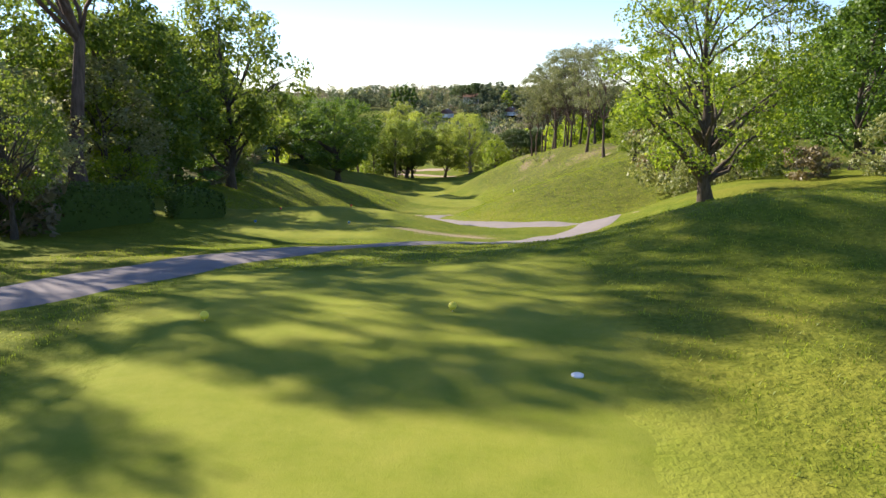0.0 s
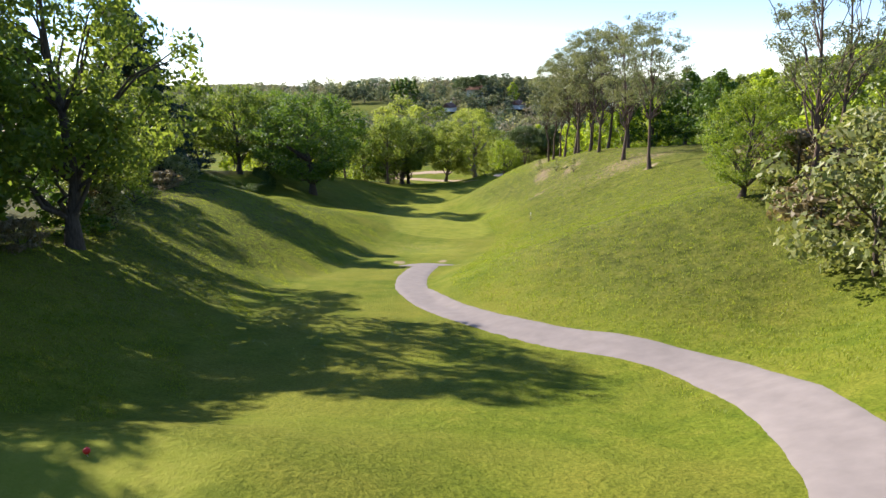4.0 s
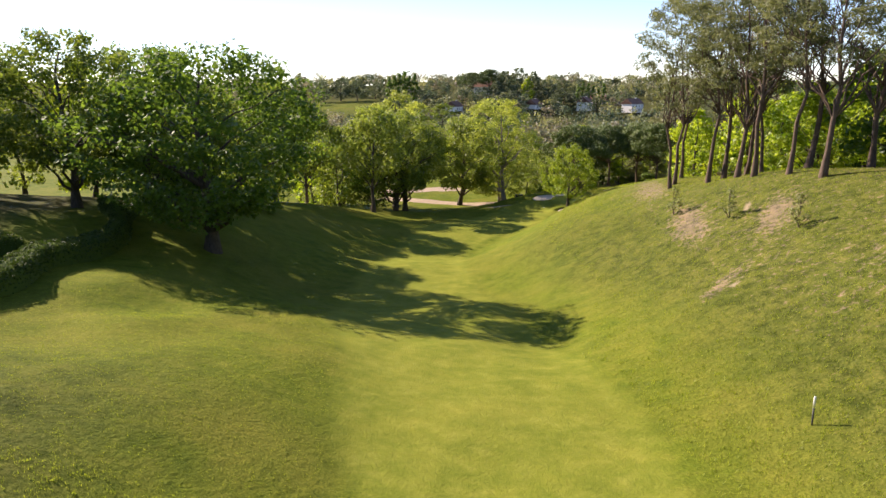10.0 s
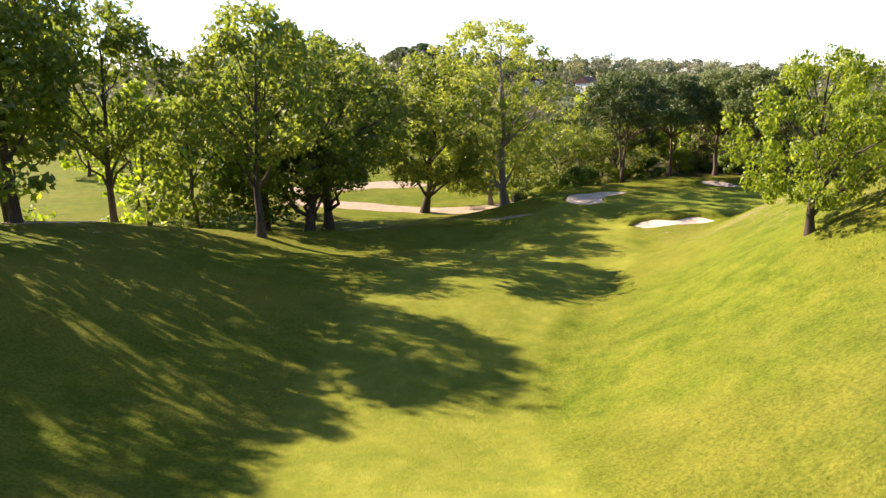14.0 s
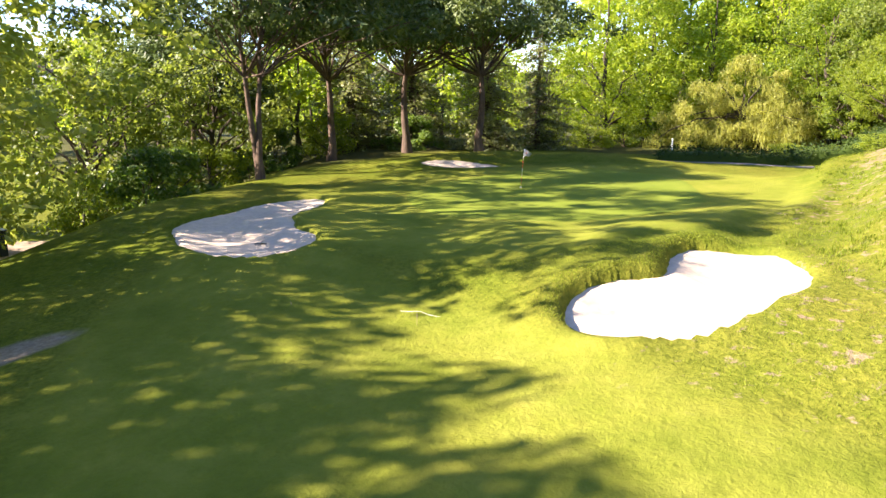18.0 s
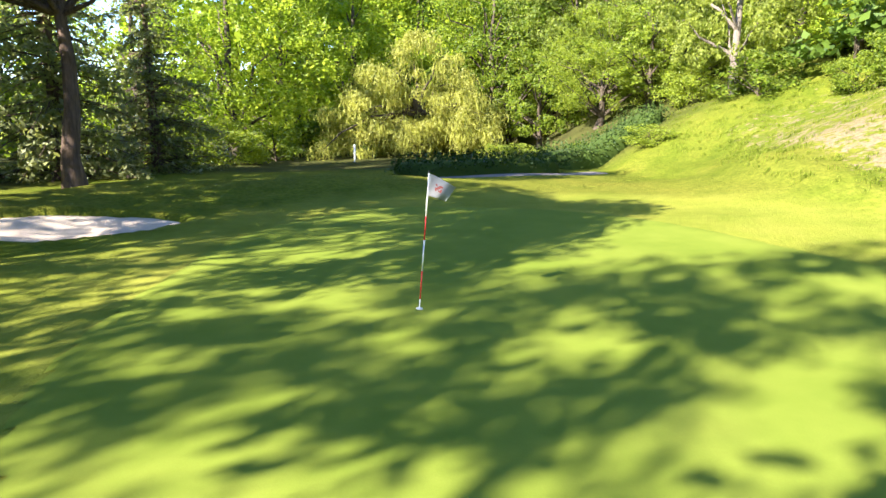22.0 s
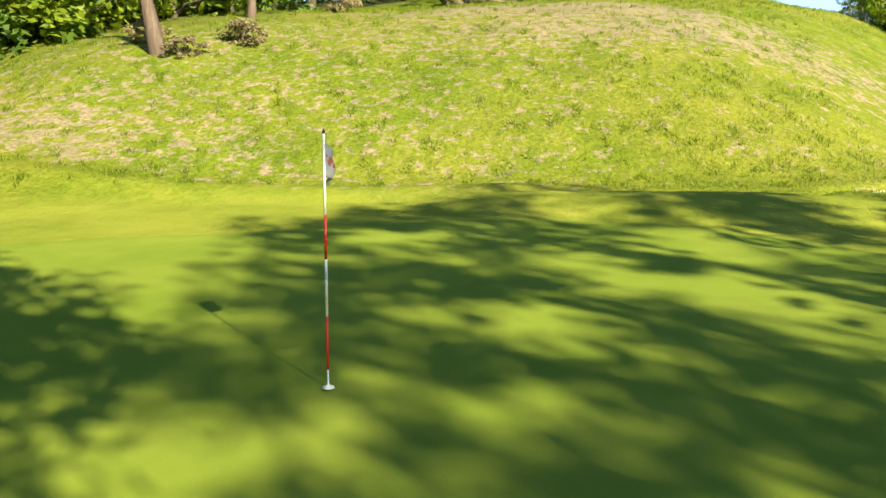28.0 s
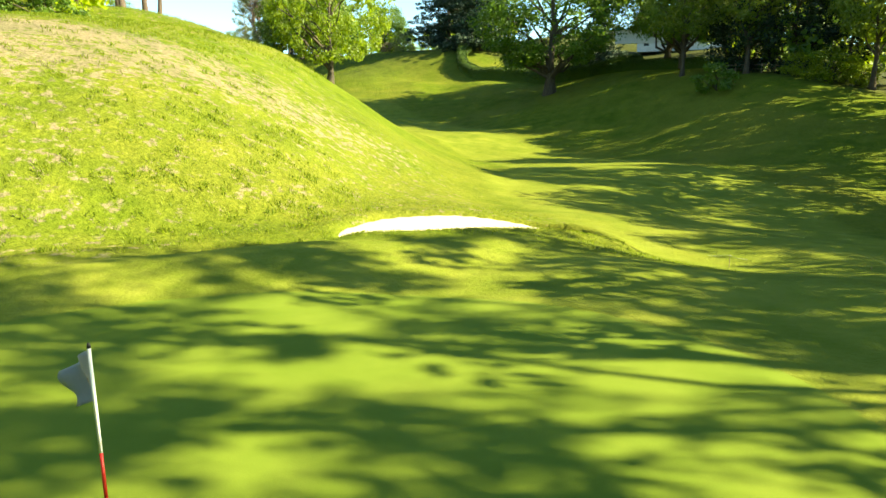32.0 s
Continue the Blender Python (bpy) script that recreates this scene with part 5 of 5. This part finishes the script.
tagged(new("grass_tufts", mesh_np("grass_tufts", *joined([
    tufts(1, 38, 88, 140, 180, 22000, 0.15, 9, lambda x, y: (height(x, y) > -8.0) & (np.sin(x * 2.3 + 1.3 * np.sin(y * 1.7)) * np.sin(y * 2.9 + 1.1 * np.sin(x * 1.9)) + 0.5 * np.sin(x * 5.1 + y * 3.3) > 0.05 + 0.5 * (dry_mask(x, y) > 0.45))),
    tufts(2, 12, 48, -36, 70, 30000, 0.17, 4, lambda x, y: (x > spline(y, ST_Y, RIGHT_FOOT) + 2) & off_path(x, y)),
    tufts(3, 16, 48, 70, 150, 12000, 0.16, 4, lambda x, y: height(x, y) > -2),
    tufts(4, -24, 3, -36, 48, 26000, 0.12, 6, lambda x, y: off_path(x, y) & (x < spline(y, ST_Y, LEFT_FOOT) - 2 - 2.5 * np.sin(x * 1.7 + y * 0.9))),
    tufts(8, -24, 3, 48, 90, 9000, 0.08, 4, off_path, 1.0),
    tufts(5, -4, 26, -96, -58, 15000, 0.075, 4, off_path),
    tufts(7, 30, 43, 174.5, 179.5, 7000, 0.06, 4, lambda x, y: bunker_rim(x, y) > -0.5),
    tufts(6, 28, 46, 168, 184, 4000, 0.07, 4, lambda x, y: mown_mask(x, y) < 0.3),
]), M_BLADE)), "uneven tufts of rough grass on the banks", "grass", kind="stuff")

# ---- the flag on the green ----
PINX, PINY = 48.0, 190.0
pin = empty("flagstick", PINX, PINY, ground_z(PINX, PINY) + 0.03)
pin.matrix_basis = Matrix.Translation(pin.location) @ Matrix.Rotation(radians(4.6), 4, Vector((0.985, 0.17, 0)))
tagged(pin, "red and white banded flagstick standing in the hole", "golf flag")
BANDS = ((-0.25, 0.17, M_WHITE, 0.008), (0.17, 0.62, M_RED, 0.011), (0.62, 1.10, M_WHITE, 0.011), (1.10, 1.47, M_RED, 0.011), (1.47, 2.13, M_WHITE, 0.011))
for lo, hi, mat, rad in BANDS:
    part("pole_band", mesh_np("pole_band", *lathe([(0.0, lo), (rad, lo), (rad, hi), (0.0, hi)], 12), mat, False), pin, "red band of the pole" if mat is M_RED else "white band of the pole")
part("pole_tip", mesh_np("pole_tip", *lathe([(0.0, 2.13), (0.013, 2.135), (0.010, 2.16), (0.0, 2.17)], 10), M_BLACK, True), pin, "black cap")
part("ferrule", mesh_np("ferrule", *lathe([(0.0, 0.005), (0.055, 0.008), (0.05, 0.022), (0.014, 0.035), (0.011, 0.05)], 20), M_WHITE, True), pin, "white cup disc")
u, w = np.meshgrid(np.linspace(0, 1, 15), np.linspace(0, 1, 13))
fx = 0.42 * u * (1 - 0.34 * w)
fz = 2.12 - 0.34 * w - 0.19 * u ** 1.2 + 0.12 * u * w
fy = 0.05 * np.sin(u * 7 + w * 2) * u + 0.03 * np.sin(w * 5 + 1) * u
fv = np.stack([fx * 0.24 + 0.003 + fy * 1.3, -0.97 * fx - 0.011 + fy * 0.3, fz], -1).reshape(-1, 3)
a, b = np.meshgrid(np.arange(12), np.arange(14), indexing="ij")
flag = part("flag", mesh_np("flag", fv, np.stack([a * 15 + b, a * 15 + b + 1, (a + 1) * 15 + b + 1, (a + 1) * 15 + b], -1).reshape(-1, 4), M_CLOTH, True), pin, "limp white cloth flag with a small red emblem")
sol = flag.modifiers.new("thick", "SOLIDIFY")
sol.thickness = 0.003
for s in (1, -1):
    em = fv.reshape(13, 15, 3)[4:9, 4:9] + np.array([1.0, 0.10, 0]) * 0.004 * s
    eq = [[5 * r_ + c_, 5 * r_ + c_ + 1, 5 * r_ + c_ + 6, 5 * r_ + c_ + 5] for r_ in range(4) for c_ in range(4) if (r_ + c_) % 3 != 1]
    part("emblem", mesh_np("emblem", em.reshape(-1, 3), eq, M_EMBLEM), flag, "small faded red emblem")

# ---- markers of the tees ----
def ball_marker(x, y, mat, label, r=0.085):
    ob = empty("tee_marker", x, y, ground_z(x, y) + 0.03)
    tagged(ob, label, "tee marker", "tee markers")
    ring = [(r * math.sin(t_ * math.pi / 10), r - r * math.cos(t_ * math.pi / 10) + 0.02) for t_ in range(11)]
    part("ball", mesh_np("ball", *lathe(ring, 18), mat, True), ob)
    part("spike", mesh_np("spike", *lathe([(0.012, -0.1), (0.012, 0.05)], 8), M_STEEL), ob, "steel ground spike")


ball_marker(5.6, -83.5, M_YELLOW, "round yellow tee marker on the mown tee")
ball_marker(10.4, -82.9, M_YELLOW, "round yellow tee marker on the mown tee")
ball_marker(-1.6, -44.6, M_RED, "round red tee marker on the forward tee")
ball_marker(3.55, -44.2, M_RED, "round red tee marker on the forward tee")
ball_marker(-2.1, -50.05, M_BLUE, "round blue tee marker on the forward tee")
ball_marker(4.1, -50.1, M_BLUE, "round blue tee marker on the forward tee")
for x, y in ((12.2, -86.7),):
    ob = empty("distance_plate", x, y, ground_z(x, y) + 0.04)
    tagged(ob, "flat pale round distance plate set in the turf", "plate")
    part("disc", mesh_np("disc", *lathe([(0.0, -0.03), (0.095, -0.03), (0.095, 0.0), (0.08, 0.010), (0.0, 0.010)], 20), M_RENDER, False), ob)

# ---- the marker post, rakes, stump and box ----
post = empty("marker_post", 25.9, 56.4)
tagged(post, "slim black and white distance post on the bank", "post")
part("foot", mesh_np("foot", *lathe([(0.04, -0.2), (0.045, 0.9), (0.0, 0.9)], 10), M_BLACK), post, "black lower half")
part("head", mesh_np("head", *lathe([(0.0, 0.9), (0.055, 0.905), (0.055, 1.46), (0.035, 1.5), (0.0, 1.5)], 10), M_WHITE), post, "white upper half")


def rake(x, y, turn, z):
    ob = empty("bunker_rake", x, y, z, turn)
    tagged(ob, "dark sand rake lying in the bunker", "rake", "bunker rakes")
    a = radians(turn)
    rise = float(height(x + 1.35 * math.cos(a), y + 1.35 * math.sin(a)) - height(x, y))
    part("handle", mesh_np("handle", *tube([(0, 0, 0.05), (0.7, 0.0, 0.04 + 0.5 * rise), (1.35, 0.0, 0.03 + rise)], (0.011, 0.011, 0.011), 8), M_BLACK), ob)
    part("head", bm_mesh("head", box(0, 0, 0.05, 0.04, 0.46, 0.03, 0.008), M_BLACK), ob)
    for k in range(9):
        part("tine", mesh_np("tine", *tube([(0, -0.2 + 0.05 * k, 0.04), (0.02, -0.2 + 0.05 * k, -0.03)], (0.008, 0.004), 6), M_BLACK), ob)


rake(31.4, 189.5, 49, float(height(31.4, 189.5)) - 0.33)
rake(32.3, 173.75, 212, ground_z(32.3, 173.75))
stump = empty("marker_stake", 87.5, 200.6)
tagged(stump, "pale wooden stake at the wood's edge", "stake")
part("stake", bm_mesh("stake", box(0, 0, 0.6, 0.16, 0.12, 1.3, 0.02), M_WHITE), stump)
cab = empty("utility_box", 28, 213.5)
tagged(cab, "dark green metal cabinet among the trees", "cabinet")
part("body", bm_mesh("body", box(0, 0, 0.75, 2.2, 1.3, 1.5, 0.03), M_BOX), cab)
part("lid", bm_mesh("lid", box(0, 0, 1.54, 2.35, 1.45, 0.08, 0.02), M_BOX), cab, "overhanging flat lid")
for s in (-0.55, 0.55):
    d = part("door", bm_mesh("door", box(s, -0.66, 0.75, 1.02, 0.03, 1.3, 0.01), M_BOX), cab)
    part("handle", bm_mesh("handle", box(s * 0.3, -0.69, 0.8, 0.04, 0.03, 0.16, 0.006), M_STEEL), d, "steel handle")
rope = empty("rope_barrier", 30.2, 179.9)
tagged(rope, "short low rope on thin stakes beside the green", "rope barrier")
ends = [(-1.9, 3.2), (0.0, 0.0)]
for x, y in ends:
    part("stake", mesh_np("stake", *tube([(x, y, -0.2), (x, y, 0.42)], (0.010, 0.008), 8), M_WOOD), rope)
part("rope", mesh_np("rope", *tube([(-0.16 + 0.42 * t_, 0.52 - 1.15 * t_, 0.41 - 0.16 * abs(t_ - 0.45) - 0.03 * np.sin(t_ * 6.28) ** 2) for t_ in np.linspace(0, 1, 9)], [0.004] * 9, 6), M_WHITE), rope, "pale sagging rope")


# ---- hedges ----
def hedge(pts, tall, wide, label, seed, name="hedge", loose=0.06):
    """A clipped bank of leaves: a dark twiggy core under a dense skin of small leaves."""
    rng = np.random.default_rng(seed)
    p = np.array(pts, float)
    t = np.concatenate([[0], np.cumsum(np.hypot(*np.diff(p, axis=0).T))])
    ob = empty(name, *pts[0])
    o = np.array(ob.location)

    def skin(s, a, grow):
        """Points round the rounded-square section at length s; a runs from foot over the top to the other foot."""
        x, y = spline(s, t, p[:, 0]), spline(s, t, p[:, 1])
        dx, dy = spline(s + 0.3, t, p[:, 0]) - x, spline(s + 0.3, t, p[:, 1]) - y
        k = np.hypot(dx, dy) + 1e-6
        grow = grow * np.sqrt(np.clip(np.minimum(s, t[-1] - s) / 1.2, 0.04, 1))
        c, d = np.cos(a), np.sin(a)
        lat = np.sign(c) * np.abs(c) ** 0.45 * wide * 0.5 * grow
        up = np.abs(d) ** 0.45 * tall * (1 + 0.05 * np.sin(s * 0.9 + seed) + 0.04 * np.sin(s * 2.7)) * grow
        vx, vy = x - dy / k * lat, y + dx / k * lat
        return np.stack([vx, vy, ground_height(vx, vy) - 0.05 + up], -1) - o

    ss, aa = np.meshgrid(np.arange(0, t[-1], 0.5), np.linspace(0, np.pi, 11), indexing="ij")
    core = skin(ss, aa, 0.9)
    i, j = np.meshgrid(np.arange(core.shape[0] - 1), np.arange(10), indexing="ij")
    part("core", mesh_np("core", core.reshape(-1, 3), np.stack([i * 11 + j, i * 11 + j + 1, (i + 1) * 11 + j + 1, (i + 1) * 11 + j], -1).reshape(-1, 4), M_HEDGE, True), ob, "dark twiggy inside")
    n = int(t[-1] * (2 * tall + wide) * 34)
    c = skin(rng.uniform(0, t[-1], n), np.arccos(rng.uniform(-1, 1, n)) if wide > tall else rng.uniform(0, np.pi, n), 1.0)
    v, q = leaf_cloud(rng, c + rng.normal(size=c.shape) * loose, np.full(n, 0.06), 2, 0.17, 1.0, 0.6)
    part("foliage", mesh_np("foliage", v, q, M_HEDGE), ob)
    tagged(ob, label, "hedge")


hedge([(-36, 54), (-30, 60), (-26, 68), (-25, 76), (-27.5, 86), (-26.5, 93), (-27, 100), (-33, 110)], 2.1, 1.9, "clipped green hedge round the garden above the fairway", 1)
hedge([(-27.5, 101), (-29.5, 108), (-31, 115), (-32, 122), (-34, 131)], 1.5, 1.5, "long dark clipped hedge along the top of the bank", 7)
hedge([(-42, 62), (-36, 72), (-33, 82), (-30.5, 88)], 1.8, 1.4, "clipped upper garden hedge in the sun", 2)
hedge([(73.5, 195), (75, 193), (77.5, 189.8), (80, 187)], 0.95, 2.6, "low dark bramble hedge behind the green", 3, loose=0.2)
hedge([(82, 187), (86, 183), (88, 180)], 1.3, 3.5, "sunlit low bramble bank at the wood's edge", 4, loose=0.25)
hedge([(-12.5, -61), (-10, -56.5), (-7.5, -53.5)], 2.4, 1.8, "dark clipped hedge beside the tee path", 5)
hedge([(-6.6, -52.6), (-5.2, -47.5)], 1.9, 1.5, "short dark hedge beside the forward tee", 6)


# ---- houses ----
def house(x, y, turn, sx, sy, storeys, label, z=None, roof=M_ROOF, pitch=0.42, wall=M_RENDER):
    ob = empty("house", x, y, (ground_z(x, y) if z is None else z) - 0.3, turn)
    tagged(ob, label, "house", "houses round the course")
    h = storeys * 2.9 + 0.4
    part("wall", bm_mesh("wall", box(0, 0, h / 2, sx, sy, h), wall), ob)
    bm = bmesh.new()
    e, rh = 0.5, sy * pitch
    pr = [(-sx / 2 - e, -sy / 2 - e, h), (sx / 2 + e, -sy / 2 - e, h), (sx / 2 + e, sy / 2 + e, h), (-sx / 2 - e, sy / 2 + e, h), (-sx / 2 - e, 0, h + rh), (sx / 2 + e, 0, h + rh)]
    up = [(a_, b_, c_ + 0.18) for a_, b_, c_ in pr]
    for q in (pr, up):
        vs = [bm.verts.new(c_) for c_ in q]
        for f in ((0, 1, 5, 4), (2, 3, 4, 5), (0, 4, 3), (1, 2, 5), (0, 3, 2, 1)):
            bm.faces.new([vs[k] for k in f])
    r_ = part("roof", bm_mesh("roof", bm, roof), ob)
    part("chimney", bm_mesh("chimney", box(sx * 0.25, 0, h + rh, 0.7, 0.7, 1.4, 0.03), wall), r_)
    for st in range(storeys):
        n = max(2, int(sx / 3.2))
        for k in range(n):
            for side in (-1, 1):
                wx = (k + 0.5) / n * sx - sx / 2
                wi = part("window", bm_mesh("window", box(wx, side * (sy / 2 + 0.02), 1.7 + st * 2.9, 1.25, 0.10, 1.35, 0.01), M_WHITE), ob, "white window frame")
                part("pane", bm_mesh("pane", box(wx, side * (sy / 2 + 0.065), 1.7 + st * 2.9, 1.05, 0.04, 1.15), M_GLASS), wi, "dark glass pane")
    return ob


house(-70, 84, -52, 19, 9, 2, "large white rendered house above the garden hedge", pitch=0.25)
house(-45, 172, 20, 14, 8, 1, "low white clubhouse among trees on the lower lawn")
for n, (x, y, t_, w_) in enumerate(((16, 553, 60, 10), (40, 606, -20, 13), (74, 556, 50, 9), (112, 560, 65, 12), (128, 590, -15, 11), (147, 560, 40, 14))):
    house(x, y, t_, w_, 9, 1 + n % 2, ("white house with a clay roof on the far hill", "pale house with a low clay roof on the far hill")[n % 2], z=float(height(x, y)) + 1.5)
terrace = empty("pool_terrace", -52, 92, 9.7, -42)
tagged(terrace, "white terrace wall with a teal pool edge", "terrace")
part("wall", bm_mesh("wall", box(0, 0, 0.3, 13, 0.35, 2.6, 0.02), M_RENDER), terrace)
part("pool_edge", bm_mesh("pool_edge", box(0, 0.5, 1.62, 12.6, 1.0, 0.14, 0.02), M_TEAL), terrace, "teal coping of the pool")
for k in range(9):
    part("railing_post", bm_mesh("railing_post", box(-6 + 1.5 * k, 0.0, 2.2, 0.05, 0.05, 1.1), M_WHITE), terrace)
part("rail", bm_mesh("rail", box(0, 0, 2.78, 12.6, 0.06, 0.06, 0.01), M_WHITE), terrace)
fence = empty("garden_fence", -27.5, 129.8)
tagged(fence, "weathered post and rail fence above the bank", "fence")
for k in range(9):
    x, y = -0.8 * k, 1.3 * k
    z0 = ground_z(-27.5 + x, 129.8 + y) - fence.location.z
    part("post", bm_mesh("post", box(x, y, z0 + 0.5, 0.12, 0.12, 1.3, 0.01), M_WOOD), fence)
    if k:
        for hgt in (0.45, 0.95):
            part("rail", mesh_np("rail", *tube([(x + 0.8, y - 1.3, zp + hgt), (x, y, z0 + hgt)], (0.04, 0.04), 6), M_WOOD), fence)
    zp = z0
